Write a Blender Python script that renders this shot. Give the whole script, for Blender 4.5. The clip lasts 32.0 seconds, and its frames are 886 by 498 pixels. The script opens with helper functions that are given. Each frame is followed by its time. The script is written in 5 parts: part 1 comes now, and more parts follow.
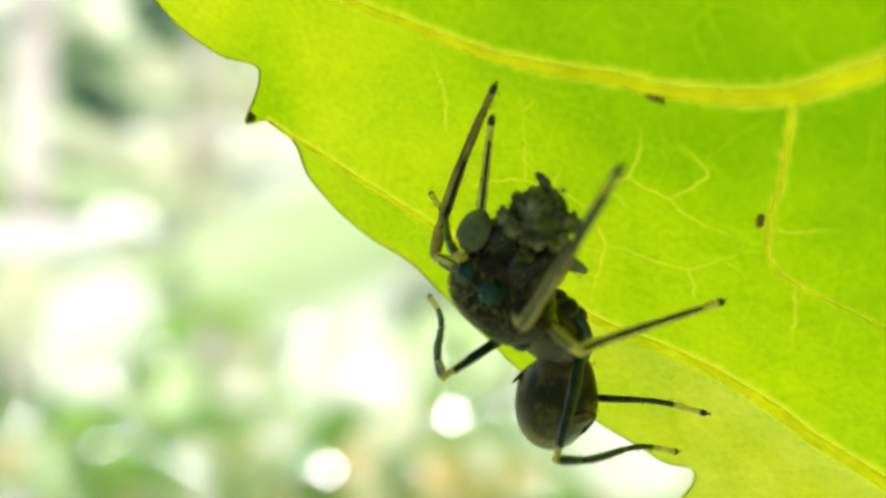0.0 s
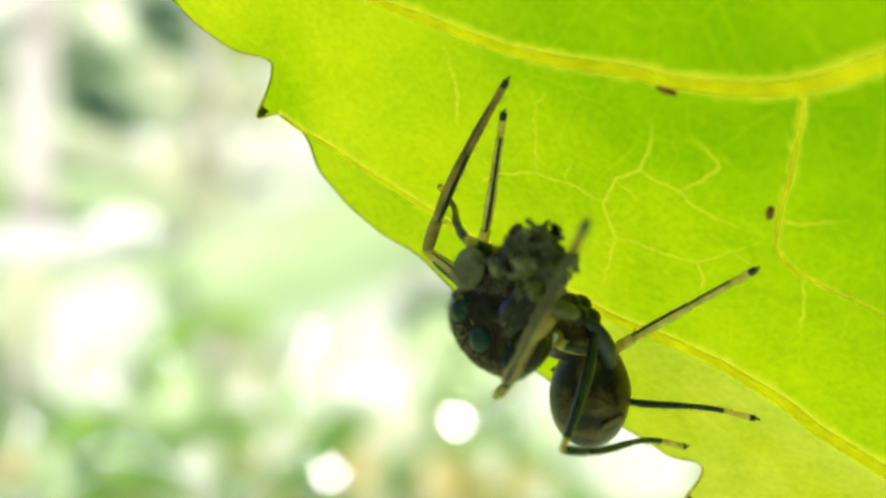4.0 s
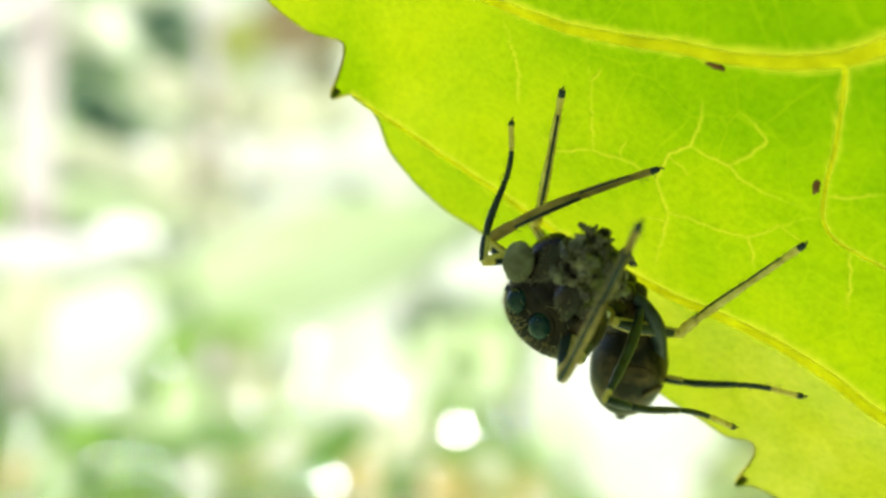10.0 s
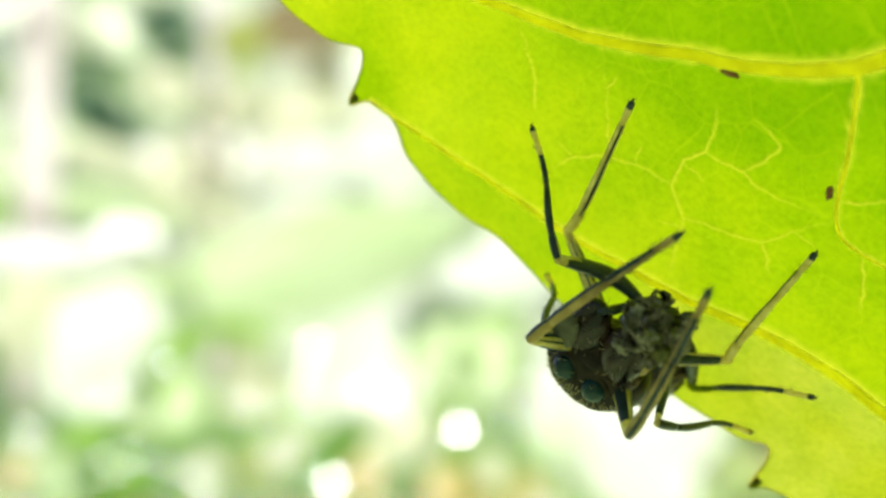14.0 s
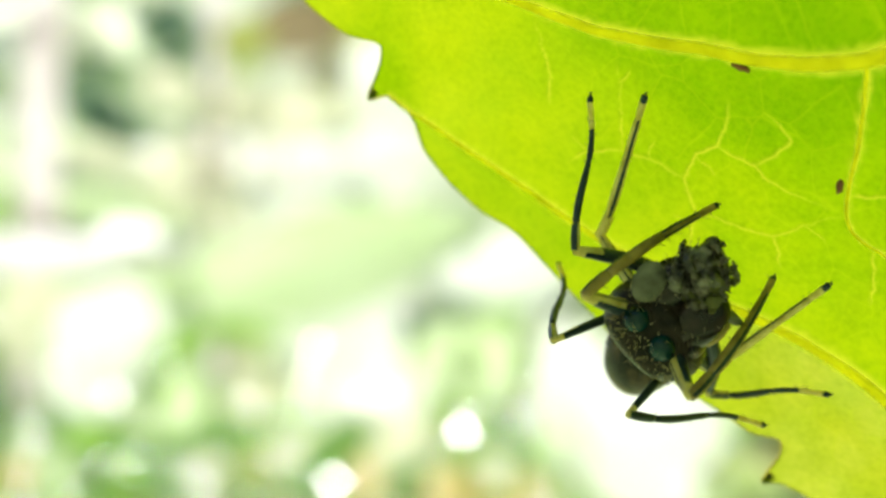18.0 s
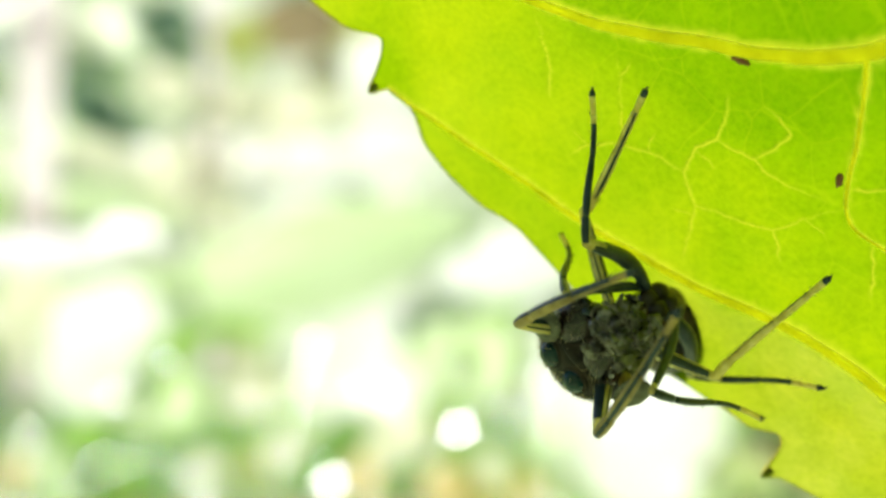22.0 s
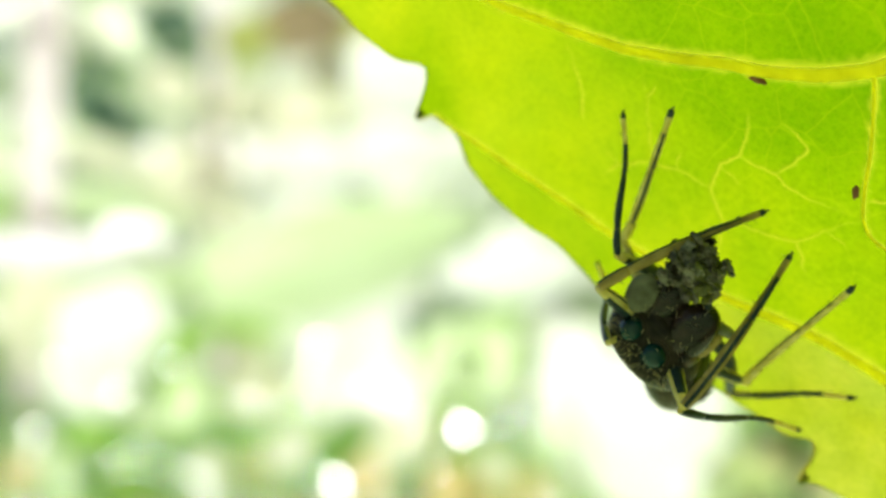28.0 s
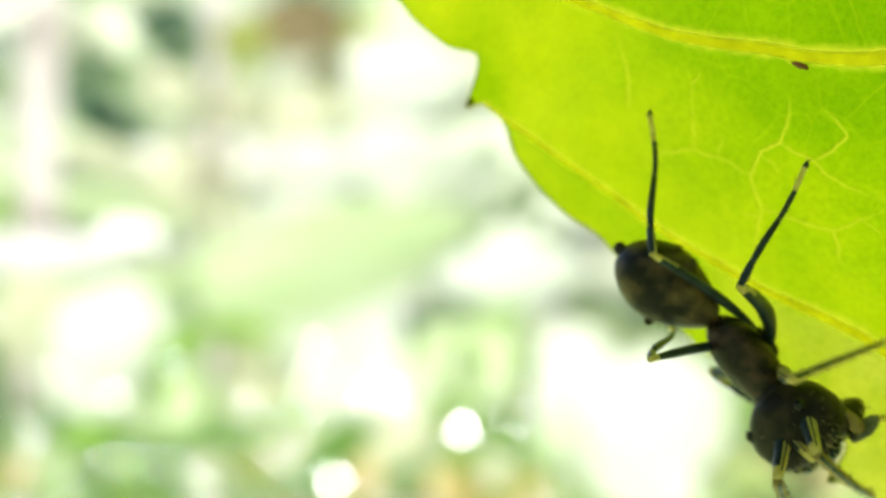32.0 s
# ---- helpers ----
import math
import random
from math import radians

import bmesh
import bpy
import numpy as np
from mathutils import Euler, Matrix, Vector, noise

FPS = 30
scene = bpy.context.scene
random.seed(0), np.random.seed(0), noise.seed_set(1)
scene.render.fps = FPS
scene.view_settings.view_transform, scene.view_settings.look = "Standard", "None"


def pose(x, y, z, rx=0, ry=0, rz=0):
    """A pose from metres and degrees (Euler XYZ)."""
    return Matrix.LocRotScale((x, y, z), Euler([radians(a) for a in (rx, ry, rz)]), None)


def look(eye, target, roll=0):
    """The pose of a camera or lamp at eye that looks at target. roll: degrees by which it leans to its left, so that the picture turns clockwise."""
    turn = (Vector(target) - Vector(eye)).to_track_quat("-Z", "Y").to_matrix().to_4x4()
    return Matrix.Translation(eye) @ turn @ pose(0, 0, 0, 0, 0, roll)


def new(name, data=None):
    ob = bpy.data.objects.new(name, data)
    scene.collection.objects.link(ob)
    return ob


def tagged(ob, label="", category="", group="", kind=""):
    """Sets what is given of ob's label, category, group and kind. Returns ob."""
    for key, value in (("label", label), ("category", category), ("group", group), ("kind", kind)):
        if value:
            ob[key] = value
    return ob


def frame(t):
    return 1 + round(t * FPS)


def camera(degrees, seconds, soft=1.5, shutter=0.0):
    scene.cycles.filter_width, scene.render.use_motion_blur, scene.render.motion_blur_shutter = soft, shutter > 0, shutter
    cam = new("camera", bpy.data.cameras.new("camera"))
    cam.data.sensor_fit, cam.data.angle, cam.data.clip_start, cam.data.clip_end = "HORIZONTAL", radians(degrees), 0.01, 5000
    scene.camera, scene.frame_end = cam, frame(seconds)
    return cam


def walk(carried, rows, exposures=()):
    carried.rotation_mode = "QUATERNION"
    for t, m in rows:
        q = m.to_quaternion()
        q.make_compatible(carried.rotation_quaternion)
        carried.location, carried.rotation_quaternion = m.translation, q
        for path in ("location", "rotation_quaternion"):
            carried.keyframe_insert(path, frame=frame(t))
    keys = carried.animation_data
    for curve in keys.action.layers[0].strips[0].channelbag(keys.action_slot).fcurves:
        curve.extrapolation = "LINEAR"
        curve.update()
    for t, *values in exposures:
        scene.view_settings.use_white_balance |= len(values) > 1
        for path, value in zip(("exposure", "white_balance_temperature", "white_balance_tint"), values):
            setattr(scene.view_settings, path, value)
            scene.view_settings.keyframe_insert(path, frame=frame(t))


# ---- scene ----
MM = 0.001
EYE = (0.0, -35.08 * MM, 0.0)

# ---- camera and its walk: a hand-held camera that hardly moves; it looks along +y ----
cam = camera(30.0, 32.0, soft=2.8, shutter=0.5)
cam.data.dof.use_dof = True
cam.data.dof.focus_distance = 25.0 * MM
cam.data.dof.aperture_fstop = 97.0
AIM = [  # seconds, where it aims in the plane y = 0: x, z in mm
    (0, 0.091, -0.313), (0.5, 0.128, -0.313), (1, -0, -0.203), (1.5, -0, -0.183), (2, -0, -0.203),
    (2.5, -0, -0.183), (3, 0.018, -0.183), (3.5, 0.018, -0.203), (5.5, 0.018, -0.147), (6, 0.018, -0.128),
    (6.5, 0.055, -0.147), (7, 0.055, -0.074), (7.5, -0, -0.074), (8, 0.11, -0.165), (8.5, 0.091, -0.147),
    (9, -0, -0.055), (9.5, -0, -0.055), (10, -0.019, -0.019), (10.5, -0.019, -0.019), (11, -0.019, 0),
    (11.5, -0.019, -0.019), (12, -0.055, -0.055), (12.5, -0.019, -0.019), (13, -0, 0), (13.5, -0.037, 0),
    (14, -0.055, -0.019), (14.5, -0.074, -0.019), (16.5, -0.074, -0.019), (17, -0.074, -0.019), (17.5, -0.092, 0),
    (18, -0.092, 0), (18.5, -0.074, 0.018), (19, -0.074, -0.019), (19.5, -0.037, 0), (20, -0.037, -0.019),
    (20.5, -0.037, -0.019), (21, -0.037, -0.019), (21.5, -0.037, -0.019), (22, -0.037, -0.037), (22.5, -0.037, -0.037),
    (23, -0.092, 0), (23.5, -0.11, 0), (24, -0.092, -0.037), (24.5, -0.092, -0.055), (25, 0.073, -0.221),
    (25.5, 0.055, -0.203), (27.5, -0.092, -0.074), (28, -0.129, -0.037), (28.5, -0.11, -0.019), (29, -0.147, 0.018),
    (29.5, -0.147, 0.018), (30, -0.147, 0.018), (30.5, -0.147, 0.018), (31, -0.11, -0.019), (31.5, -0.092, -0.037),
    (32, -0.092, -0.019),
]
walk(cam, [(t, look(EYE, (x * MM, 0, z * MM))) for t, x, z in AIM], exposures=[(0.0, 1.31, 6500, 10), (3.5, 1.32, 6500, 10), (9.0, 1.36, 6500, 10), (32.0, 1.38, 6500, 10)])

# ---- light: a high sun behind the leaf, and the sky ----
SUN_FROM = Vector((0.30, 0.62, 0.72)).normalized()
world = bpy.data.worlds.new("sky")
scene.world = world
world.use_nodes = True
sky = world.node_tree.nodes.new("ShaderNodeTexSky")
sky.sky_type, sky.sun_disc = "NISHITA", False
sky.sun_elevation = math.asin(SUN_FROM.z)
sky.sun_rotation = math.atan2(SUN_FROM.x, SUN_FROM.y)
sky.dust_density, sky.air_density = 2.0, 1.0
world.node_tree.nodes["Background"].inputs[1].default_value = 0.10
world.node_tree.links.new(sky.outputs[0], world.node_tree.nodes["Background"].inputs[0])
sun = new("sun", bpy.data.lights.new("sun", "SUN"))
sun.data.energy, sun.data.angle, sun.data.color = 5.0, radians(0.5), (1.0, 0.97, 0.92)
sun.matrix_world = look(SUN_FROM, (0, 0, 0))


# ---- materials ----
def material(name):
    m = bpy.data.materials.new(name)
    m.use_nodes = True
    m.node_tree.nodes.clear()
    return m, m.node_tree.nodes, m.node_tree.links


def node(m, kind, **inputs):
    n = m.node_tree.nodes.new(kind)
    for key, value in inputs.items():
        n.inputs[key.replace("_", " ")].default_value = value
    return n


def ramp(m, fac, stops):
    r = m.node_tree.nodes.new("ShaderNodeValToRGB")
    els = r.color_ramp.elements
    while len(els) < len(stops):
        els.new(0.5)
    for e, (p, c) in zip(els, stops):
        e.position, e.color = p, (*c, 1)
    m.node_tree.links.new(fac, r.inputs[0])
    return r.outputs[0]


def coords(m, scale=1.0):
    """Object coordinates in millimetres."""
    tc = m.node_tree.nodes.new("ShaderNodeTexCoord")
    mp = m.node_tree.nodes.new("ShaderNodeMapping")
    mp.inputs["Scale"].default_value = (1000 * scale,) * 3
    m.node_tree.links.new(tc.outputs["Object"], mp.inputs[0])
    return mp.outputs[0]


def noise_at(m, at, scale, detail=4.0):
    n = node(m, "ShaderNodeTexNoise", Scale=scale, Detail=detail)
    m.node_tree.links.new(at, n.inputs["Vector"])
    return n.outputs["Fac"]


def mixed(m, fac, a, b, mode="MIX"):
    n = m.node_tree.nodes.new("ShaderNodeMix")
    n.data_type, n.blend_type = "RGBA", mode
    for value, socket in ((fac, n.inputs[0]), (a, n.inputs[6]), (b, n.inputs[7])):
        if isinstance(value, (int, float)):
            socket.default_value = value
        elif isinstance(value, tuple):
            socket.default_value = (*value, 1)
        else:
            m.node_tree.links.new(value, socket)
    return n.outputs[2]


def bumped(m, height, strength, distance):
    b = node(m, "ShaderNodeBump", Strength=strength, Distance=distance)
    m.node_tree.links.new(height, b.inputs["Height"])
    return b.outputs[0]


def thin_leaf(name, colour, through_colour, share, rough, normal=None, gloss=0.25):
    """A leaf: light that it throws back, light that comes through, and a waxy gloss. colour and through_colour are functions of the material."""
    m, nodes, links = material(name)
    front = node(m, "ShaderNodeBsdfPrincipled", Roughness=rough)
    front.inputs["Specular IOR Level"].default_value = gloss
    back = nodes.new("ShaderNodeBsdfTranslucent")
    links.new(colour(m), front.inputs["Base Color"])
    links.new(through_colour(m), back.inputs["Color"])
    mix = node(m, "ShaderNodeMixShader", Fac=share)
    links.new(front.outputs[0], mix.inputs[1])
    links.new(back.outputs[0], mix.inputs[2])
    if normal:
        n = normal(m)
        links.new(n, front.inputs["Normal"])
        links.new(n, back.inputs["Normal"])
    out = nodes.new("ShaderNodeOutputMaterial")
    links.new(mix.outputs[0], out.inputs[0])
    return m


def solid(name, colour, rough, gloss=0.5, normal=None, sheen=0.0, metal=0.0, coat=0.0):
    m, nodes, links = material(name)
    p = node(m, "ShaderNodeBsdfPrincipled", Roughness=rough, Metallic=metal)
    p.inputs["Specular IOR Level"].default_value = gloss
    p.inputs["Sheen Weight"].default_value = sheen
    p.inputs["Coat Weight"].default_value = coat
    if isinstance(colour, tuple):
        p.inputs["Base Color"].default_value = (*colour, 1)
    else:
        links.new(colour(m), p.inputs["Base Color"])
    if normal:
        links.new(normal(m), p.inputs["Normal"])
    out = nodes.new("ShaderNodeOutputMaterial")
    links.new(p.outputs[0], out.inputs[0])
    return m


def veinlets(m):
    """The finest net of veins: cell walls at two sizes, from 0 in the cells to 1 on the walls."""
    at = coords(m)
    warp = node(m, "ShaderNodeTexNoise", Scale=0.9, Detail=3.0)
    m.node_tree.links.new(at, warp.inputs["Vector"])
    moved = mixed(m, 0.25, at, warp.outputs["Color"], "ADD")
    total = None
    for scale, width, weight in ((1.1, 0.025, 0.34), (4.6, 0.10, 0.16), (11.0, 0.14, 0.14)):
        v = node(m, "ShaderNodeTexVoronoi", Scale=scale)
        v.feature = "DISTANCE_TO_EDGE"
        m.node_tree.links.new(moved, v.inputs["Vector"])
        r = node(m, "ShaderNodeMapRange", From_Min=0.0, From_Max=width, To_Min=weight, To_Max=0.0)
        m.node_tree.links.new(v.outputs["Distance"], r.inputs[0])
        if total is None:
            total = r.outputs[0]
        else:
            mx = m.node_tree.nodes.new("ShaderNodeMath")
            mx.operation = "MAXIMUM"
            m.node_tree.links.new(total, mx.inputs[0])
            m.node_tree.links.new(r.outputs[0], mx.inputs[1])
            total = mx.outputs[0]
    return total


def blade_through(m):
    at = coords(m)
    base = ramp(m, noise_at(m, at, 0.16, 3.0), [(0.3, (0.043, 0.108, 0.0)), (0.5, (0.067, 0.136, 0.0)), (0.7, (0.098, 0.160, 0.0))])
    thin = m.node_tree.nodes.new("ShaderNodeAttribute")
    thin.attribute_name = "thin"
    # paler rim tissue, which also carries the added brightness of the left side
    bright_rim = ramp(m, noise_at(m, at, 0.45, 3.0), [(0.35, (0.138, 0.186, 0.001)), (0.65, (0.176, 0.215, 0.003))])
    base = mixed(m, thin.outputs["Fac"], base, bright_rim)
    lobe = m.node_tree.nodes.new("ShaderNodeAttribute")
    lobe.attribute_name = "lobe"
    pale = ramp(m, noise_at(m, at, 0.5, 3.0), [(0.35, (0.128, 0.158, 0.006)), (0.65, (0.168, 0.190, 0.018))])
    base = mixed(m, lobe.outputs["Fac"], base, pale)
    fine = ramp(m, noise_at(m, at, 9.0, 6.0), [(0.3, (0.80, 0.84, 0.6)), (0.7, (1.08, 1.05, 1.0))])
    tissue = mixed(m, 1.0, base, fine, "MULTIPLY")
    patch = ramp(m, noise_at(m, at, 0.7, 4.0), [(0.32, (0.80, 0.90, 0.8)), (0.68, (1.10, 1.04, 1.0))])
    tissue = mixed(m, 1.0, tissue, patch, "MULTIPLY")
    net = mixed(m, veinlets(m), tissue, (0.15, 0.195, 0.002))
    rib = m.node_tree.nodes.new("ShaderNodeAttribute")
    rib.attribute_name = "rib"
    return mixed(m, rib.outputs["Fac"], net, (0.21, 0.225, 0.008))


def blade_front(m):
    at = coords(m)
    return ramp(m, noise_at(m, at, 1.3, 4.0), [(0.3, (0.10, 0.20, 0.0)), (0.7, (0.16, 0.26, 0.0))])


def blade_relief(m):
    at = coords(m)
    return bumped(m, mixed(m, 0.35, veinlets(m), noise_at(m, at, 7.0, 4.0)), 0.35, 0.00004)


def plain(*c):
    def colour(m):
        at = coords(m)
        return ramp(m, noise_at(m, at, 2.5, 5.0), [(0.25, tuple(v * 0.8 for v in c)), (0.75, tuple(min(1, v * 1.12) for v in c))])
    return colour


LEAF = thin_leaf("leaf_tissue", blade_front, blade_through, 0.80, 0.6, blade_relief, 0.08)
VEIN = thin_leaf("leaf_vein", plain(0.42, 0.48, 0.05), plain(0.94, 0.95, 0.30), 0.96, 0.6, gloss=0.1)
MARGIN = thin_leaf("leaf_margin", plain(0.40, 0.38, 0.14), plain(0.60, 0.56, 0.14), 0.8, 0.6, gloss=0.1)
TOOTH = thin_leaf("leaf_tooth", plain(0.12, 0.10, 0.03), plain(0.15, 0.13, 0.03), 0.8, 0.6, gloss=0.1)
SCAR = solid("leaf_scar", plain(0.13, 0.04, 0.008), 0.7)


# ---- mesh helpers ----
def link_mesh(name, bm, material_of, parent=None, smooth=True):
    me = bpy.data.meshes.new(name)
    bm.to_mesh(me)
    bm.free()
    for p in me.polygons:
        p.use_smooth = smooth
    for m in (material_of if isinstance(material_of, (list, tuple)) else (material_of,)):
        me.materials.append(m)
    ob = new(name, me)
    ob.parent = parent
    return ob


def part(name, bm, material_of, parent, label=""):
    """One mesh under a thing or under a part."""
    return tagged(link_mesh(name, bm, material_of, parent), label)


def glide(points, per=6):
    """A smooth line through control points of any dimension (Catmull-Rom)."""
    pts = [np.array(p, float) for p in points]
    pts = [2 * pts[0] - pts[1]] + pts + [2 * pts[-1] - pts[-2]]
    out = []
    for a, b, c, d in zip(pts, pts[1:], pts[2:], pts[3:]):
        for i in range(per):
            s = i / per
            out.append(0.5 * (2 * b + (c - a) * s + (2 * a - 5 * b + 4 * c - d) * s * s + (3 * b - a - 3 * c + d) * s ** 3))
    return out + [pts[-2]]


def tube(bm, line, radii, around=8, flat=1.0, flat_axis=None, cap=True):
    """A tapering tube along a line of 3D points; flat < 1 squeezes it along flat_axis."""
    line = [Vector(p) for p in line]
    rings = []
    side = None
    for i, p in enumerate(line):
        way = (line[min(i + 1, len(line) - 1)] - line[max(i - 1, 0)]).normalized()
        if side is None:
            side = (Vector(flat_axis) if flat_axis else way.orthogonal()).normalized()
        side = (side - way * side.dot(way)).normalized()
        other = way.cross(side)
        rings.append([bm.verts.new(p + radii[i] * (math.cos(a) * side * flat + math.sin(a) * other)) for a in (2 * math.pi * k / around for k in range(around))])
    for r, s in zip(rings, rings[1:]):
        for k in range(around):
            bm.faces.new((r[k], r[(k + 1) % around], s[(k + 1) % around], s[k]))
    if cap:
        bm.faces.new(reversed(rings[0]))
        bm.faces.new(rings[-1])
    return rings


def blob(bm, centre, radii, rough=0.0, seed=0.0, cuts=3, freq=1.0, turn=None):
    """A rounded lump with an uneven skin."""
    made = bmesh.ops.create_icosphere(bm, subdivisions=cuts, radius=1.0)["verts"]
    for v in made:
        k = 1 + rough * noise.noise(v.co * freq + Vector((seed, seed * 1.7, -seed)))
        p = Vector((v.co.x * radii[0], v.co.y * radii[1], v.co.z * radii[2])) * k
        v.co = (turn @ p if turn else p) + Vector(centre)
    return made


# ---- the leaf: its own space is in the plane of the blade, z towards the camera's side ----
EDGE = [(-7.75, 5.86), (-7.63, 4.18), (-7.13, 3.31), (-6.81, 2.82), (-6.33, 2.3), (-5.77, 2.09), (-5.79, 1.86), (-6.08, 1.46), (-6.38, 1.08), (-5.9, 1.11), (-5.62, 0.71), (-5.62, 0.05), (-5.34, -0.57), (-4.88, -1.19), (-4.37, -1.64), (-4.03, -2.12), (-3.4, -3.06), (-2.63, -4.08), (-1.97, -4.75), (-1.5, -5.17), (-0.99, -5.61), (-0.52, -5.75), (-0.54, -6.05), (-0.96, -6.61), (-0.54, -6.66), (0.5, -7.4), (1.93, -8.44), (6, -10.5), (12, -11), (17, -7), (19, 0), (16, 7), (10, 11.5), (2.5, 12), (-3.5, 10.3), (-6.7, 7.9)]


def leaf_height(x, y):
    """How the blade stands out of its plane: a soft roll of its rim and shallow waves."""
    rim = min(1.5, max(0.0, (-1.9 - 0.86 * x - y) - 1.2))
    wave = 0.10 * math.sin(0.55 * x + 0.4 * y) + 0.12 * noise.noise(Vector((x * 0.4, y * 0.4, 2.0)))
    return (wave - 0.03 * rim * rim + 0.04 * noise.noise(Vector((x * 1.6, y * 1.6, 7.0)))) * MM


VEINS = [  # name, half its width in mm, how much of it is left at its end, its line
    ("midrib", 0.19, 0.45, [(-4.9, 3.8), (-4.09, 3.31), (-3.4, 2.91), (-2.53, 2.5), (-1.67, 2.1), (-0.8, 1.85), (0.06, 1.66), (0.89, 1.45), (1.71, 1.35), (2.53, 1.36), (3.09, 1.47), (4.14, 1.76), (8.0, 2.6)][::-1]),
    ("side_vein", 0.17, 0.25, [(-5.89, 1.13), (-5.21, 0.51), (-4.1, -0.45), (-2.87, -1.61), (-1.75, -2.37), (-1.15, -2.74), (-0.28, -3.21), (0.55, -3.7), (1.19, -4.18), (1.85, -4.85), (2.86, -5.71), (6.0, -8.0)][::-1]),
    ("side_vein", 0.05, 0.5, [(2.61, 1.33), (2.43, 0.68), (2.14, -0.12), (1.89, -0.68), (1.71, -1.26), (1.81, -1.65), (2.4, -2.05), (3.24, -2.53)]),
    ("veinlet", 0.028, 0.6, [(0.26, 0.66), (0.17, 0.38), (-0.07, -0), (-0.46, -0.13), (-0.78, -0.55), (-0.76, -1.17), (-0.16, -1.4), (0.44, -1.61), (0.78, -1.53), (1.22, -1.36), (1.68, -1.26)]),
    ("veinlet", 0.028, 0.6, [(-0.07, -0), (0.19, -0.23), (0.45, -0.35), (0.6, -0.61), (0.94, -0.86), (1.41, -1.11)]),
    ("veinlet", 0.028, 0.6, [(0.45, -0.35), (0.84, -0.18), (1.14, 0.05), (1.05, 0.34), (0.83, 0.53)]),
    ("veinlet", 0.028, 0.6, [(0.44, -1.61), (0.45, -1.86), (0.41, -2.23)]),
    ("veinlet", 0.028, 0.6, [(-0.78, -0.55), (-1.31, -0.21), (-1.76, -0.05), (-1.55, 0.75), (-1.39, 1.46)]),
    ("veinlet", 0.028, 0.6, [(-0.76, -1.17), (-0.99, -1.66), (-1.41, -2.42)]),
    ("veinlet", 0.028, 0.6, [(-2.85, 0.81), (-2.67, 1.45), (-2.64, 2.32)]),
    ("veinlet", 0.028, 0.6, [(1.87, -0.9), (2.22, -0.92), (2.89, -0.85)]),
    ("veinlet", 0.028, 0.6, [(1.99, -1.85), (1.87, -2.46), (1.75, -2.87)]),
    ("veinlet", 0.028, 0.6, [(-1.76, -0.05), (-2.38, -0.07), (-2.85, -0.27)]),
]


def crooked(line, per, seed=0.0):
    """A line that runs straight from point to point with small kinks, as the finest veins do."""
    out = []
    for a, b in zip(line, line[1:]):
        for i in range(per):
            w = i / per
            x, y = a[0] * (1 - w) + b[0] * w, a[1] * (1 - w) + b[1] * w
            k = 0.05 * math.sin(math.pi * w)
            out.append((x + k * noise.noise(Vector((x * 5, y * 5, seed))), y + k * noise.noise(Vector((x * 5, y * 5, seed + 4)))))
    return out + [tuple(line[-1])]


def add_spurs():
    """Short blind branches that leave the veinlets on either side."""
    rng = random.Random(77)
    made = []
    for name, width, tip, line in VEINS:
        for a, b in zip(line, line[1:]):
            long = math.hypot(b[0] - a[0], b[1] - a[1])
            for _ in range(int(long / 2.6 + rng.random()) if name == "veinlet" else 0):
                w = rng.random()
                x, y = a[0] * (1 - w) + b[0] * w, a[1] * (1 - w) + b[1] * w
                way = math.atan2(b[1] - a[1], b[0] - a[0]) + rng.choice((-1, 1)) * rng.uniform(0.7, 1.5)
                l = rng.uniform(0.14, 0.46)
                turn = rng.uniform(-0.7, 0.7)
                p = (x + 0.55 * l * math.cos(way), y + 0.55 * l * math.sin(way))
                q = (p[0] + 0.45 * l * math.cos(way + turn), p[1] + 0.45 * l * math.sin(way + turn))
                made.append(("veinlet", 0.013, 0.5, [(x, y), p, q]))
    VEINS.extend(made)


add_spurs()


def vein_field():
    """Points along all veins, with the half-width there."""
    pts = []
    for name, width, tip, line in VEINS:
        flat = crooked(line, 14 if width > 0.02 else 8) if name == "veinlet" else glide(line, 14)
        for i, p in enumerate(flat):
            s = i / (len(flat) - 1)
            fade = min(1.0, 4 * s + 0.35, 3 * (1 - s) + 0.15) * (0.62 + 0.25 * noise.noise(Vector((p[0] * 2, p[1] * 2, 1.0)))) if name == "veinlet" else 1.0
            pts.append((p[0], p[1], width * (1 - (1 - tip) * s), fade))
    return np.array(pts)


def leaf_sheet():
    from mathutils import geometry
    edge = [Vector((p[0], p[1])) for p in glide(EDGE + EDGE[:1], 5)[:-1]]
    edge = [p + 0.02 * Vector((noise.noise(Vector((p.x * 3, p.y * 3, 0))), noise.noise(Vector((p.x * 3, p.y * 3, 5))))) for p in edge]
    pts = list(edge)
    for x, y, w, fade in vein_field():
        if -7 < x < 5 and y > -6.4:
            pts.append(Vector((x + random.uniform(-0.004, 0.004), y + random.uniform(-0.004, 0.004))))
            if w < 0.05:
                for _ in range(5):
                    a, r = random.uniform(0, 6.28), random.uniform(0.02, 0.07)
                    pts.append(Vector((x + r * math.cos(a), y + r * math.sin(a))))
    near = np.array([(p.x, p.y) for p in edge])
    x = -9.0
    while x < 21:
        y = -10.0
        fine = x < 5.0
        while y < 13:
            step = 0.11 if (fine and -8.0 < y < 4.4) else 0.8
            jx, jy = x + random.uniform(-0.03, 0.03), y + random.uniform(-0.03, 0.03)
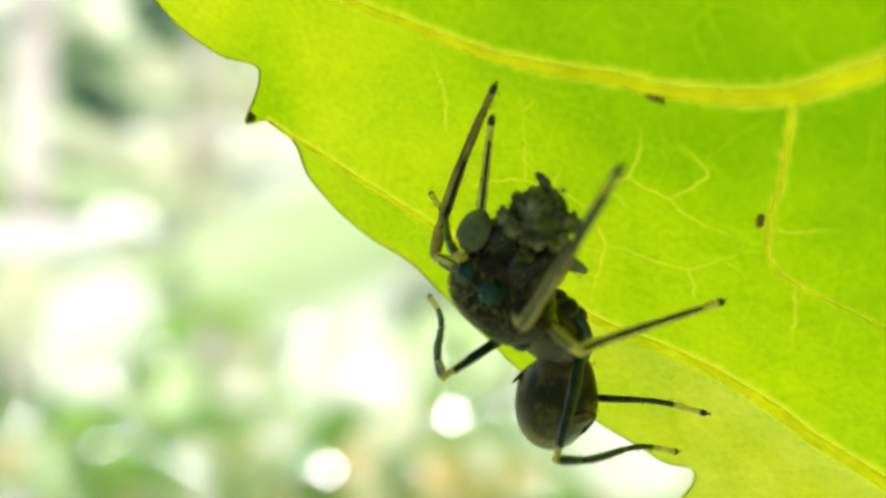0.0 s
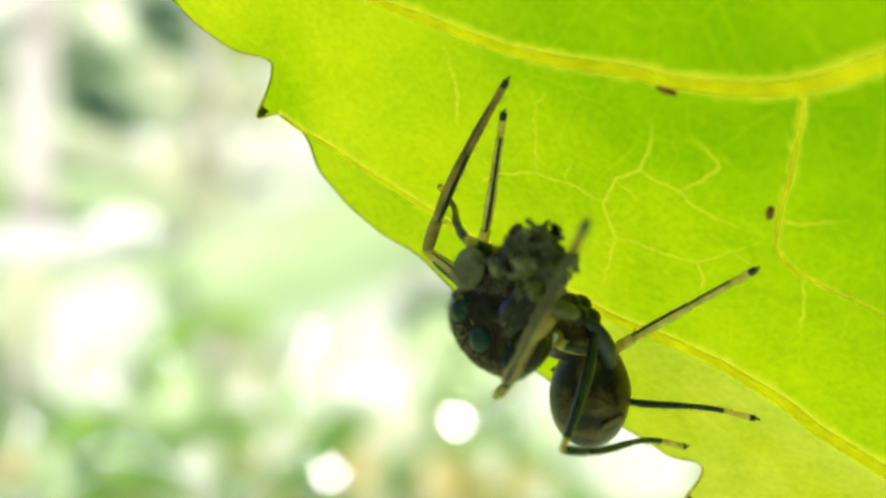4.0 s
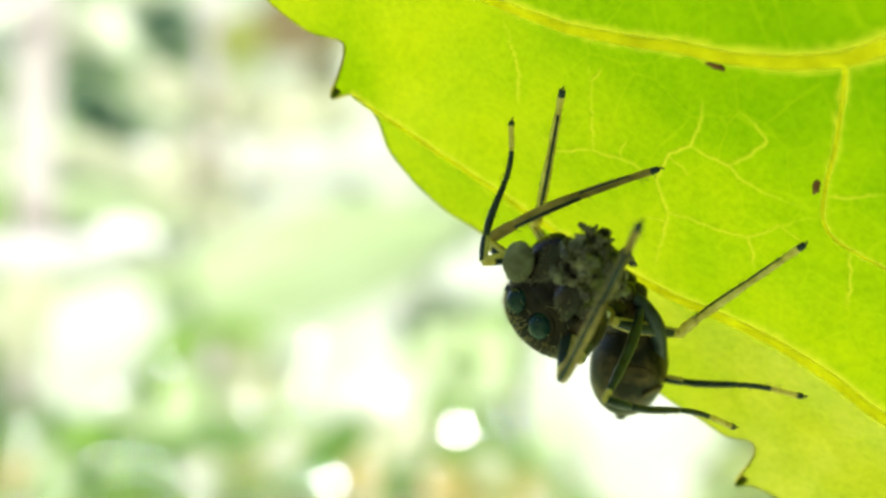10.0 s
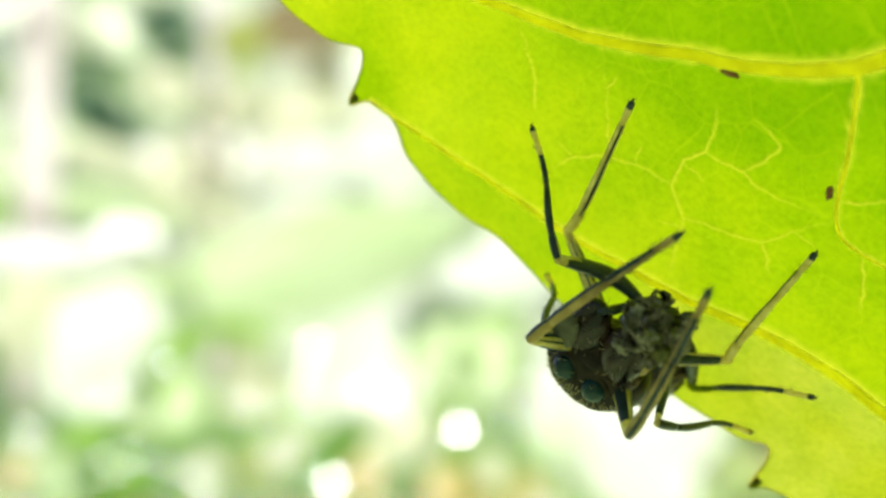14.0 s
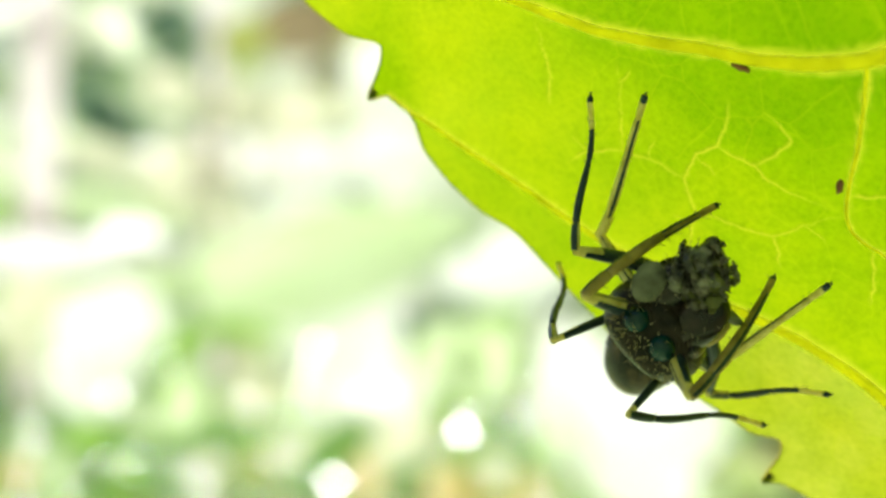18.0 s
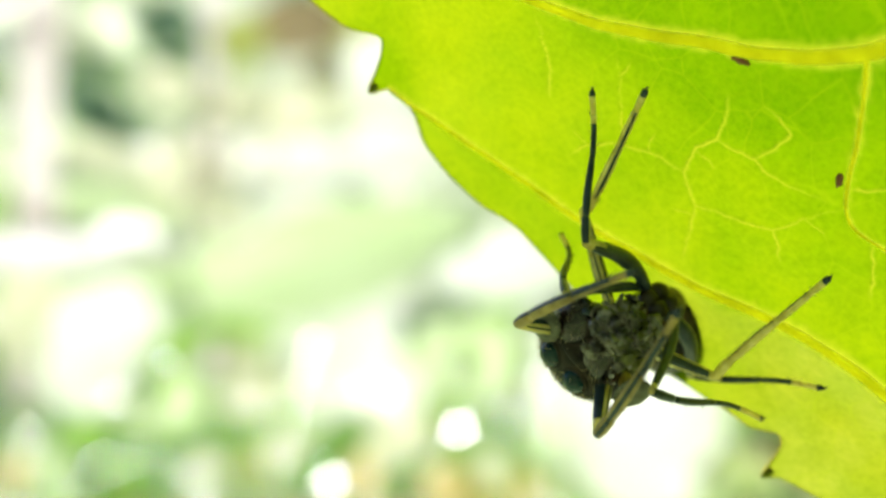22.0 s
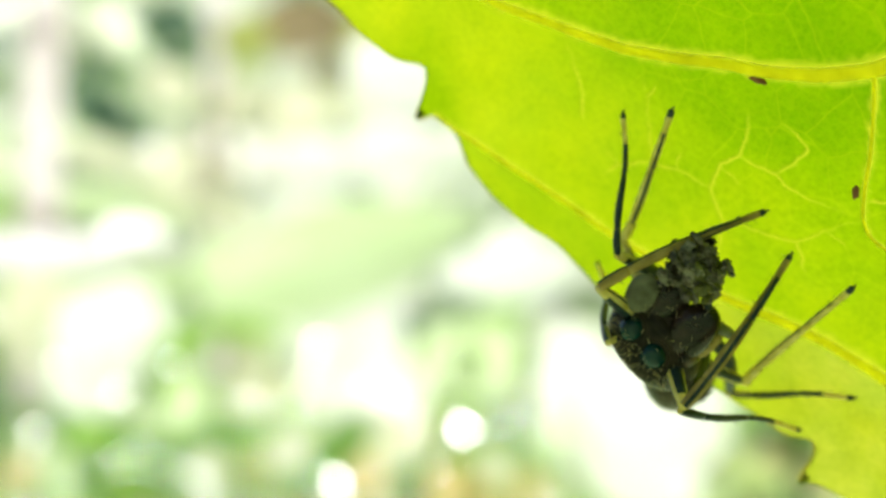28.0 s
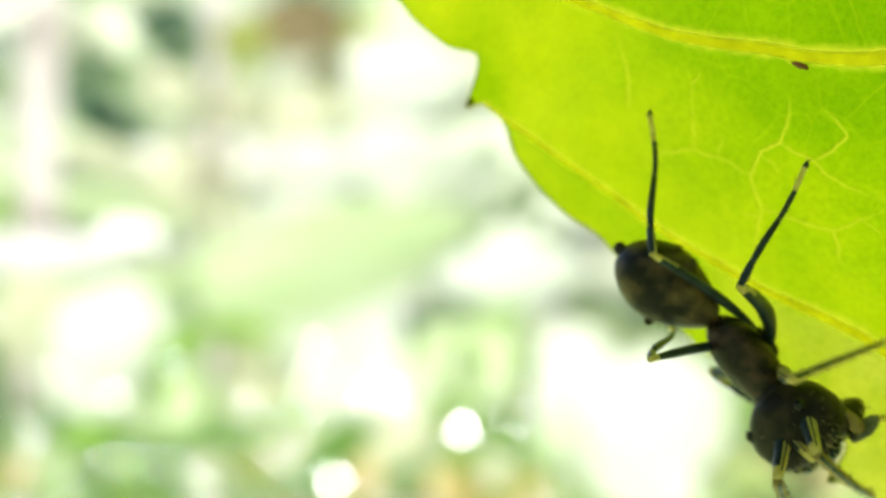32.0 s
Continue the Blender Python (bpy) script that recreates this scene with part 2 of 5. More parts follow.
            if np.min((near[:, 0] - jx) ** 2 + (near[:, 1] - jy) ** 2) > 0.006:
                pts.append(Vector((jx, jy)))
            y += step
        x += 0.11 if fine else 0.8
    verts, _, faces, _, _, _ = geometry.delaunay_2d_cdt(pts, [], [list(range(len(edge)))], 1, 1e-5)
    return verts, faces


def vein(parent, name, line, width, label="", mat=None, tip=0.5, per=8):
    """A rib that stands out of the blade's near side."""
    flat = glide(line, per)
    n = len(flat)
    pts = [Vector((p[0] * MM, p[1] * MM, leaf_height(p[0], p[1]) + (0.03 + width * 0.12) * MM)) for p in flat]
    radii = [0.78 * width * MM * (1 - (1 - tip) * i / (n - 1)) * (1 + 0.14 * noise.noise(Vector((p[0] * 1.5, p[1] * 1.5, 3)))) for i, p in enumerate(flat)]
    bm = bmesh.new()
    tube(bm, pts, radii, 10, 0.22, (0, 0, 1))
    return part(name, bm, mat or VEIN, parent, label)


def build_leaf():
    leaf = tagged(new("leaf"), "backlit yellow-green living leaf with pale veins and a toothed edge", "leaf")
    verts, faces = leaf_sheet()
    bm = bmesh.new()
    top = [bm.verts.new((v.x * MM, v.y * MM, leaf_height(v.x, v.y))) for v in verts]
    for fc in faces:
        bm.faces.new([top[i] for i in fc])
    bmesh.ops.recalc_face_normals(bm, faces=bm.faces)
    if sum(fc.normal.z for fc in bm.faces) < 0:
        bmesh.ops.reverse_faces(bm, faces=bm.faces)
    blade = part("blade", bm, LEAF, leaf)
    field = vein_field()
    at = np.array([(v.co.x / MM, v.co.y / MM) for v in blade.data.vertices])
    ribs = np.zeros(len(at))
    for a in range(0, len(at), 2000):
        gap = np.sqrt((at[a:a + 2000, None, 0] - field[None, :, 0]) ** 2 + (at[a:a + 2000, None, 1] - field[None, :, 1]) ** 2)
        ribs[a:a + 2000] = np.max(np.clip(1.9 - 1.5 * gap / field[None, :, 2], 0, 1) * field[None, :, 3], axis=1)
    tissue = blade.data.attributes.new("rib", "FLOAT", "POINT")
    tissue.data.foreach_set("value", ribs.astype(np.float32))
    rim_line = np.array(glide(EDGE[:27], 4))
    rim = np.zeros(len(at))
    for a in range(0, len(at), 2000):
        gap = np.sqrt(np.min((at[a:a + 2000, None, 0] - rim_line[None, :, 0]) ** 2 + (at[a:a + 2000, None, 1] - rim_line[None, :, 1]) ** 2, axis=1))
        # wider than the pale rim, to put extra brightness into the left side
        rim[a:a + 2000] = 0.92 * np.exp(-(gap / 3.4) ** 2)
    outer = np.array(glide(VEINS[1][3], 6)[::-1])  # the lobe beyond the lower side vein is younger and paler
    below = np.interp(at[:, 0], outer[:, 0], outer[:, 1]) - at[:, 1]
    rim = np.where((below > 0) & (at[:, 0] < -1.5), 0.6 * rim, rim)  # the strip along the outer edge is thicker
    pale = np.clip(below / 0.3, 0, 1) * np.clip((at[:, 0] + 2.4) / 1.6, 0, 1)
    rim = np.maximum(rim, pale)
    lobe = blade.data.attributes.new("lobe", "FLOAT", "POINT")
    lobe.data.foreach_set("value", pale.astype(np.float32))
    for tx, ty, tr in ((-5.95, 1.35, 0.75), (-0.72, -6.35, 0.6)):  # and so are the teeth
        rim *= 1 - 1.1 * np.exp(-((at[:, 0] - tx) ** 2 + (at[:, 1] - ty) ** 2) / tr ** 2)
    rim = np.clip(rim, 0, 1)
    thin = blade.data.attributes.new("thin", "FLOAT", "POINT")
    thin.data.foreach_set("value", rim.astype(np.float32))
    for v, r in zip(blade.data.vertices, ribs):
        v.co.z += 0.035 * r * MM
    bm = bmesh.new()
    line = glide(EDGE[:27], 6)
    tube(bm, [Vector((p[0] * MM, p[1] * MM, leaf_height(p[0], p[1]) - 0.02 * MM)) for p in line],
         [(0.022 + 0.03 * max(0.0, noise.noise(Vector((p[0] * 0.9, p[1] * 0.9, 8.0))))) * MM for p in line], 7)
    part("margin", bm, MARGIN, leaf, "pale tan rolled edge")
    for at_tooth in (8, 23):
        bm = bmesh.new()
        x, y = EDGE[at_tooth]
        line = glide([(x + 0.22, y + 0.16), (x + 0.08, y + 0.05), (x - 0.02, y - 0.02)], 4)
        tube(bm, [Vector((p[0] * MM, p[1] * MM, leaf_height(p[0], p[1]) - 0.02 * MM)) for p in line], [(0.075 - 0.006 * i) * MM for i in range(9)], 8, 0.4, (0, 0, 1))
        part("tooth_tip", bm, TOOTH, leaf, "dull green tip of a leaf tooth")
    for name, width, tip, line in VEINS:
        if name == "veinlet":
            continue
        vein(leaf, name, line, width, "pale yellow main rib of the leaf" if name == "midrib" else "", VEIN, tip)
    for x, y, r, turn in ((0.66, 1.3, 0.10, -25), (1.73, -0.71, 0.09, 70)):
        bm = bmesh.new()
        blob(bm, (0, 0, 0), (r * 1.4 * MM, r * 0.6 * MM, 0.05 * MM), 0.5, x, 3, 2.0, Matrix.Rotation(radians(turn), 3, "Z"))
        bmesh.ops.translate(bm, verts=bm.verts, vec=(x * MM, y * MM, leaf_height(x, y) + 0.02 * MM))
        part("brown_speck", bm, SCAR, leaf, "small rust-brown scar")
    return leaf


leaf = build_leaf()


# ---- the garden behind, far out of focus ----
def spot(right, up, away):
    """A place by degrees to the right and up of straight ahead, and metres away."""
    right, up = right - 0.2, up - 0.27
    return Vector((math.tan(radians(right)) * away, away + EYE[1], math.tan(radians(up)) * away))


def by_island(name, colours, share=0.75, rough=0.6):
    """Foliage whose leaves differ one from another."""
    def colour(m):
        g = m.node_tree.nodes.new("ShaderNodeNewGeometry")
        return ramp(m, g.outputs["Random Per Island"], [((i + 0.01) / len(colours), c) for i, c in enumerate(colours)])
    return thin_leaf(name, colour, colour, share, rough)


def mottled(a, b, scale):
    """Two colours in soft patches; scale: patches per metre."""
    def colour(m):
        return ramp(m, noise_at(m, coords(m, 0.001), scale, 4.0), [(0.35, a), (0.65, b)])
    return colour


BANK = solid("sunlit_bank", mottled((0.222, 0.34, 0.106), (0.367, 0.432, 0.218), 5.0), 0.9, 0.1)
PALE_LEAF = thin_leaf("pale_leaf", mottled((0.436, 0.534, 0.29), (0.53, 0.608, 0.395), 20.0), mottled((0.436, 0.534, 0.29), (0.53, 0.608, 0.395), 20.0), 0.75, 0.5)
# white leaf colour that stands for blown-out glare in the background
GLARE_LEAF = thin_leaf("glare_white_leaf", mottled((0.588, 0.603, 0.539), (0.672, 0.682, 0.646), 12.0), mottled((0.588, 0.603, 0.539), (0.672, 0.682, 0.646), 12.0), 0.8, 0.5)
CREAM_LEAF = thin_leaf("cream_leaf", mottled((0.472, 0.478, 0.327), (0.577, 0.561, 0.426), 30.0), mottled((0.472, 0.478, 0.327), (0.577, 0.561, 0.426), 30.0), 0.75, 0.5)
TAN_LEAF = thin_leaf("tan_leaf", mottled((0.468, 0.365, 0.168), (0.557, 0.43, 0.221), 30.0), mottled((0.468, 0.365, 0.156), (0.557, 0.43, 0.207), 30.0), 0.75, 0.5)
GREEN_LEAF = thin_leaf("green_leaf", mottled((0.179, 0.326, 0.049), (0.297, 0.449, 0.0928), 20.0), mottled((0.179, 0.335, 0.049), (0.297, 0.457, 0.0928), 20.0), 0.65, 0.5)
# deep green, darkened further so that the colour itself carries shade
SHADE_LEAF = thin_leaf("deep_green_shade_leaf", mottled((0.08, 0.136, 0.088), (0.144, 0.208, 0.136), 20.0), mottled((0.072, 0.128, 0.08), (0.128, 0.192, 0.12), 20.0), 0.5, 0.6)
BLADE_LEAF = thin_leaf("blade_green_leaf", mottled((0.085, 0.19, 0.035), (0.16, 0.29, 0.065), 20.0), mottled((0.085, 0.19, 0.035), (0.16, 0.29, 0.065), 20.0), 0.6, 0.55)
OLIVE_LEAF = thin_leaf("olive_leaf", mottled((0.262, 0.306, 0.0784), (0.354, 0.386, 0.127), 25.0), mottled((0.277, 0.306, 0.0784), (0.37, 0.386, 0.127), 25.0), 0.6, 0.5)
WET_LEAF = thin_leaf("wet_leaf", plain(0.5, 0.56, 0.36), plain(0.5, 0.56, 0.36), 0.2, 0.24, gloss=1.0)
# colour of the added wall; sets how much light it returns to the spider
LIGHT_SHIELD = solid("hedge", mottled((0.10, 0.15, 0.06), (0.21, 0.27, 0.14), 40.0), 0.8, 0.2)
CANE = thin_leaf("pale_cane", mottled((0.754, 0.699, 0.69), (0.828, 0.773, 0.764), 25.0), mottled((0.773, 0.718, 0.718), (0.846, 0.791, 0.791), 25.0), 0.85, 0.6)
LILAC_RAIL = thin_leaf("pale_rail_strip", mottled((0.52, 0.48, 0.52), (0.60, 0.56, 0.60), 12.0), mottled((0.52, 0.48, 0.52), (0.60, 0.56, 0.60), 12.0), 0.8, 0.5)
DEAD = thin_leaf("withered_leaf", mottled((0.24, 0.19, 0.11), (0.38, 0.31, 0.19), 25.0), mottled((0.16, 0.12, 0.06), (0.26, 0.20, 0.11), 25.0), 0.6, 0.7)
# near-white tones put the glare of the bank into its leaf colours
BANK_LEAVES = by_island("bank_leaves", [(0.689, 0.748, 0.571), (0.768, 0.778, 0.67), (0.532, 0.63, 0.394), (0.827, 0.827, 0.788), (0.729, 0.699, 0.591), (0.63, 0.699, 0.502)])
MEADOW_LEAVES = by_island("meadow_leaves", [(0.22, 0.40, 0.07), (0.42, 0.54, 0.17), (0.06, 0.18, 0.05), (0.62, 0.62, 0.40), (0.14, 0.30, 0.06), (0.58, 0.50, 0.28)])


def bank_height(x, y):
    s = min(1.0, max(0.0, (y - 0.8) / 3.4))
    return -0.42 + 1.3 * s * s * (3 - 2 * s) + 0.05 * noise.noise(Vector((x * 2.2, y * 2.2, 0))) * min(1.0, y / 0.5 if y > 0 else 0)


def on_bank(right, up):
    """How far away the ground lies in that direction, at most 4.2 m."""
    away = 0.5
    while away < 4.2:
        p = spot(right, up, away)
        if p.z <= bank_height(p.x, p.y):
            break
        away += 0.05
    return away


def build_ground():
    bm = bmesh.new()
    xs = [-900, -200, -40, -10] + [-4 + 0.16 * i for i in range(51)] + [10, 40, 200, 900]
    ys = [-900, -200, -40, -10, -3, -1] + [-0.4 + 0.1 * i for i in range(42)] + [6, 12, 40, 200, 900]
    grid = [[bm.verts.new((x, y, bank_height(x, y))) for x in xs] for y in ys]
    for r, s in zip(grid, grid[1:]):
        for i in range(len(xs) - 1):
            bm.faces.new((r[i], r[i + 1], s[i + 1], s[i]))
    return tagged(link_mesh("ground", bm, BANK), "sunlit garden ground that rises into a grassy bank", "ground", kind="structure")


def leaf_shape(bm, length, width, cup=0.15, bend=0.2, round_tip=False, m=None, steps=6):
    """A broad leaf along +x that faces +z."""
    rows = []
    for i in range(steps + 1):
        s = i / steps
        if round_tip:
            w = width / 2 * math.sqrt(max(0.0, 1 - (2 * s - 1) ** 2)) + 0.02 * width
        else:
            w = width / 2 * (math.sin(math.pi * min(1, s * 0.93 + 0.04)) ** 0.8) * (1.15 - 0.35 * s)
        row = [Vector((length * s, w * u, -bend * length * s * s + cup * w * abs(u))) for u in (-1, -0.5, 0, 0.5, 1)]
        rows.append([bm.verts.new(m @ p if m else p) for p in row])
    for r, s in zip(rows, rows[1:]):
        for k in range(4):
            bm.faces.new((r[k], s[k], s[k + 1], r[k + 1]))


def strewn(name, label, mat, count, right, up, above, size, seed, lean):
    """A field of leaves that face the light, as one stuff."""
    rng = random.Random(seed)
    bm = bmesh.new()
    for _ in range(count):
        r, u = rng.uniform(*right), rng.uniform(*up)
        far = on_bank(r, u) - rng.uniform(*above)
        p = spot(r, u, far)
        size_of = rng.uniform(*size) * far
        turn = Euler((rng.uniform(*lean), rng.uniform(-0.2, 0.2), rng.uniform(-0.4, 0.4))).to_matrix().to_4x4()
        spin = Matrix.Rotation(rng.uniform(0, 6.28), 4, "Z")
        leaf_shape(bm, size_of, size_of * rng.uniform(0.5, 0.9), 0.2, 0.25, m=Matrix.Translation(p) @ turn @ spin, steps=4)
    return tagged(link_mesh(name, bm, mat), label, "foliage", kind="stuff")


def garden_leaf(name, label, mat, right, up, away, length, width, turn=0.0, lean=62.0, yaw=0.0, round_tip=True, group="", flat=1.0, stalk=0.0005):
    """One leaf of the garden on its stalk. turn: degrees in its own plane; lean: how far it is tipped up towards the camera."""
    thing = tagged(new(name), label, "leaf", group)
    bm = bmesh.new()
    leaf_shape(bm, length, width, flat * 0.1, flat * 0.08, round_tip, Matrix.Translation((-length / 2, 0, 0)))
    part("blade", bm, mat, thing)
    at = Matrix.Translation(spot(right, up, away)) @ pose(0, 0, 0, lean, 0, yaw) @ pose(0, 0, 0, 0, 0, turn)
    thing.matrix_world = at
    foot = at.inverted() @ Vector((at.translation.x * 1.02, at.translation.y + 0.03, bank_height(at.translation.x, at.translation.y + 0.03)))
    bm = bmesh.new()
    line = glide([(-length / 2, 0, 0), (-length / 2 * 1.1, 0, -0.01), tuple(0.5 * foot + Vector((0, 0, -0.02))), tuple(foot)], 4)
    tube(bm, line, [stalk] * len(line), 5)
    part("stalk", bm, GREEN_LEAF, thing)
    return thing


def cane(name, label, a, b, radius, mat):
    thing = tagged(new(name), label, "cane")
    a, b = Vector(a), Vector(b)
    line = [a.lerp(b, i / 14) + 0.25 * radius * Vector((noise.noise(Vector((i * 0.7, 1, radius * 99))), 0, noise.noise(Vector((i * 0.7, 9, 0))))) for i in range(15)]
    bm = bmesh.new()
    tube(bm, line, [radius * (1.12 if i % 5 == 0 else 1.0) for i in range(15)], 12)
    part("stem", bm, mat, thing)
    for i in (2, 5, 8, 11):
        bm = bmesh.new()
        way = (b - a).normalized() * radius * 0.35
        tube(bm, [line[i] - way, line[i], line[i] + way], [radius * 1.08, radius * 1.22, radius * 1.08], 12)
        part("joint", bm, mat, thing, "swollen joint")
    return thing


def build_light_shield():
    """An unseen dark wall added behind the camera, which shuts off the low sky."""
    bm = bmesh.new()
    rows = []
    for i in range(14):
        z = bank_height(0, 0) - 0.02 + 0.075 * i
        row = []
        for k in range(41):
            a = math.pi * (1.02 + 0.96 * k / 40)
            r = 0.62 + 0.07 * noise.noise(Vector((k * 0.6, i * 0.6, 4.0)))
            row.append(bm.verts.new((r * math.cos(a) * 1.1, r * math.sin(a) + 0.02, z)))
        rows.append(row)
    for r, s in zip(rows, rows[1:]):
        for k in range(40):
            bm.faces.new((r[k], r[k + 1], s[k + 1], s[k]))
    return tagged(link_mesh("backdrop", bm, LIGHT_SHIELD), "unseen dark green wall added to block the low sky", "hedge", kind="structure")


def build_garden():
    build_ground()
    build_light_shield()
    strewn("bank_foliage", "foliage covering the bank, paled to carry its glare", BANK_LEAVES, 1050, (-50, 50), (-3, 10), (0.03, 0.10), (0.03, 0.075), 3, (0.95, 1.3))
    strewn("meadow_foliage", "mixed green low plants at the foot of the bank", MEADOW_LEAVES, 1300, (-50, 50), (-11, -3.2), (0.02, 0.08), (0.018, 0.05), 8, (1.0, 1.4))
    cane("garden_cane", "pale pinkish upright garden cane", spot(-7.8, 11.5, 1.0), spot(-8.0, -16.4, 1.02), 0.0065, CANE)
    cane("garden_cane", "pale leaning garden cane", spot(-13.4, 11.9, 0.9), spot(-14.4, -16.4, 0.95), 0.011, CANE)
    # a pale rail, drawn as a thin blade so that sun comes through
    garden_leaf("pale_rail", "pale lilac rail across the plants, drawn as a flat strip", LILAC_RAIL, -18.6, 0.2, 0.8, 0.319, 0.018, 1, 81)
    garden_leaf("broad_leaf", "broad pale green leaf behind the pale rail", PALE_LEAF, -11.7, 1.8, 1.0, 0.154, 0.030, -3, 65)
    garden_leaf("broad_leaf", "broad pale green leaf below the pale rail", PALE_LEAF, -10.6, -1.0, 1.0, 0.127, 0.027, 3, 65)
    garden_leaf("shaded_leaf", "mid green leaf behind the pale rail", GREEN_LEAF, -14.2, 1.2, 1.02, 0.054, 0.024, 3, 70)
    # added leaf, pale so as to cover a shaded gap in the ground
    garden_leaf("cream_leaf", "cream-coloured leaf on a stalk, added to fill the background", CREAM_LEAF, -4.3, 4.9, 1.0, 0.077, 0.037, 8, 74)
    garden_leaf("cream_leaf", "cream-coloured leaf on a stalk, added to fill the background", CREAM_LEAF, -8.7, 2.7, 1.0, 0.060, 0.040, 8, 72)
    # the bright glint on the rail, added as a white patch
    garden_leaf("glint_patch", "white patch painted for the glint on the pale rail", GLARE_LEAF, -10.7, 0.6, 0.84, 0.034, 0.021, 0, 105)
    # the dark hollow between the plants, its shade drawn as dark leaves
    garden_leaf("dark_leaf", "dark green leaf with shade put into its colour", SHADE_LEAF, -11.7, 5.0, 0.9, 0.042, 0.028, -28, 78, round_tip=False)
    garden_leaf("dark_leaf", "dark green leaf with shade put into its colour", SHADE_LEAF, -10.7, 4.3, 0.92, 0.028, 0.015, -20, 78)
    garden_leaf("dark_leaf", "dark green leaf with shade put into its colour", SHADE_LEAF, -9.4, 8.0, 0.95, 0.038, 0.025, 5, 78)
    garden_leaf("withered_leaf", "dark brown withered leaf on a stalk", DEAD, -4.9, 7.9, 0.93, 0.059, 0.037, 8, 75)
    garden_leaf("withered_leaf", "brown withered leaf on a stalk", DEAD, -3.9, 6.4, 0.93, 0.025, 0.019, 60, 75)
    garden_leaf("olive_leaf", "dull olive leaf on a stalk", OLIVE_LEAF, -2.6, 7.6, 0.95, 0.044, 0.024, 0, 72)
    garden_leaf("olive_leaf", "dull olive leaf on a stalk", OLIVE_LEAF, -6.8, 7.4, 0.9, 0.030, 0.030, 0, 72)
    # white glare patches, drawn as leaves with the brightness in their colour
    garden_leaf("glare_leaf", "broad leaf painted white for glare", GLARE_LEAF, -1.2, 5.9, 0.9, 0.069, 0.033, 5, 68)
    garden_leaf("glare_leaf", "broad leaf painted white for glare", GLARE_LEAF, -1.8, 3.4, 0.95, 0.095, 0.035, 10, 68)
    garden_leaf("glare_leaf", "small leaf painted white for glare", GLARE_LEAF, -4.9, 1.7, 0.9, 0.057, 0.021, 8, 68)
    garden_leaf("cream_leaf", "cream-coloured leaf on a stalk, added to fill the background", CREAM_LEAF, -7.0, 5.2, 1.0, 0.050, 0.037, 20, 70)
    garden_leaf("cream_leaf", "cream-coloured leaf on a stalk, added to fill the background", CREAM_LEAF, -9.4, 5.8, 1.0, 0.043, 0.027, -20, 70)
    garden_leaf("cream_leaf", "cream-coloured leaf on a stalk, added to fill the background", CREAM_LEAF, -11.5, 3.4, 1.0, 0.063, 0.020, -15, 70)
    garden_leaf("shaded_leaf", "mid green leaf above the pale rail", GREEN_LEAF, -13.6, 1.4, 1.0, 0.037, 0.017, 6, 70)
    garden_leaf("shaded_leaf", "mid green leaf above the pale rail", GREEN_LEAF, -14.7, 2.3, 1.0, 0.020, 0.017, 6, 70)
    garden_leaf("shaded_leaf", "mid green leaf below the pale rail", GREEN_LEAF, -14.0, -0.9, 0.95, 0.023, 0.019, 10, 70)
    garden_leaf("dark_leaf", "small dark green leaf below the pale rail", SHADE_LEAF, -13.4, -0.7, 0.95, 0.010, 0.019, 80, 78)
    garden_leaf("broad_leaf", "broad pale green sunlit leaf", PALE_LEAF, -3.5, 0.0, 0.47, 0.082, 0.035, 20, 68, round_tip=False)
    # the green wedge of shade below the broad leaf, put in as leaves
    garden_leaf("shaded_leaf", "mid green leaf drawn for the shade under the broad one", GREEN_LEAF, -8.5, -2.8, 0.5, 0.032, 0.009, 28, 70, round_tip=False)
    garden_leaf("shaded_leaf", "mid green leaf drawn for the shade under the broad one", GREEN_LEAF, -6.8, -2.6, 0.55, 0.028, 0.007, 0, 70, round_tip=False)
    garden_leaf("shaded_leaf", "mid green leaf drawn for the shade under the broad one", GREEN_LEAF, -9.4, -4.0, 0.55, 0.020, 0.006, 62, 70, round_tip=False)
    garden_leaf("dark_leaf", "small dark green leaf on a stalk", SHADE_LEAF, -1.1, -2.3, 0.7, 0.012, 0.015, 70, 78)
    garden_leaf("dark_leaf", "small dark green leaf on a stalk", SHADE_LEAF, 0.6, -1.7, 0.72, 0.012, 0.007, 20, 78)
    garden_leaf("shaded_leaf", "small mid green leaf on a stalk", GREEN_LEAF, 2.2, -2.0, 0.72, 0.026, 0.008, 0, 70)
    garden_leaf("glare_leaf", "large leaf painted white for glare", GLARE_LEAF, -3.5, -2.8, 0.66, 0.042, 0.048, 90, 68)
    garden_leaf("glare_leaf", "large leaf painted white for glare", GLARE_LEAF, 6.4, -6.9, 0.62, 0.062, 0.039, -35, 68)
    garden_leaf("glare_leaf", "leaf on a stalk painted white for glare", GLARE_LEAF, 4.3, -4.8, 0.64, 0.036, 0.028, 60, 68)
    garden_leaf("cream_leaf", "broad cream-coloured leaf on a stalk, added to fill the background", CREAM_LEAF, -12.1, -3.0, 0.75, 0.058, 0.050, 0, 68)
    garden_leaf("glare_leaf", "pale leaf on a stalk, whitened for glare", GLARE_LEAF, -11.5, -1.5, 0.78, 0.049, 0.023, 0, 68)
    garden_leaf("dark_leaf", "dark green leaf among the low plants", BLADE_LEAF, -7.3, -6.5, 0.8, 0.061, 0.019, 4, 78, round_tip=False)
    garden_leaf("shaded_leaf", "bright green blade of a low plant", GREEN_LEAF, -11.5, -6.4, 0.76, 0.043, 0.013, -32, 70, round_tip=False)
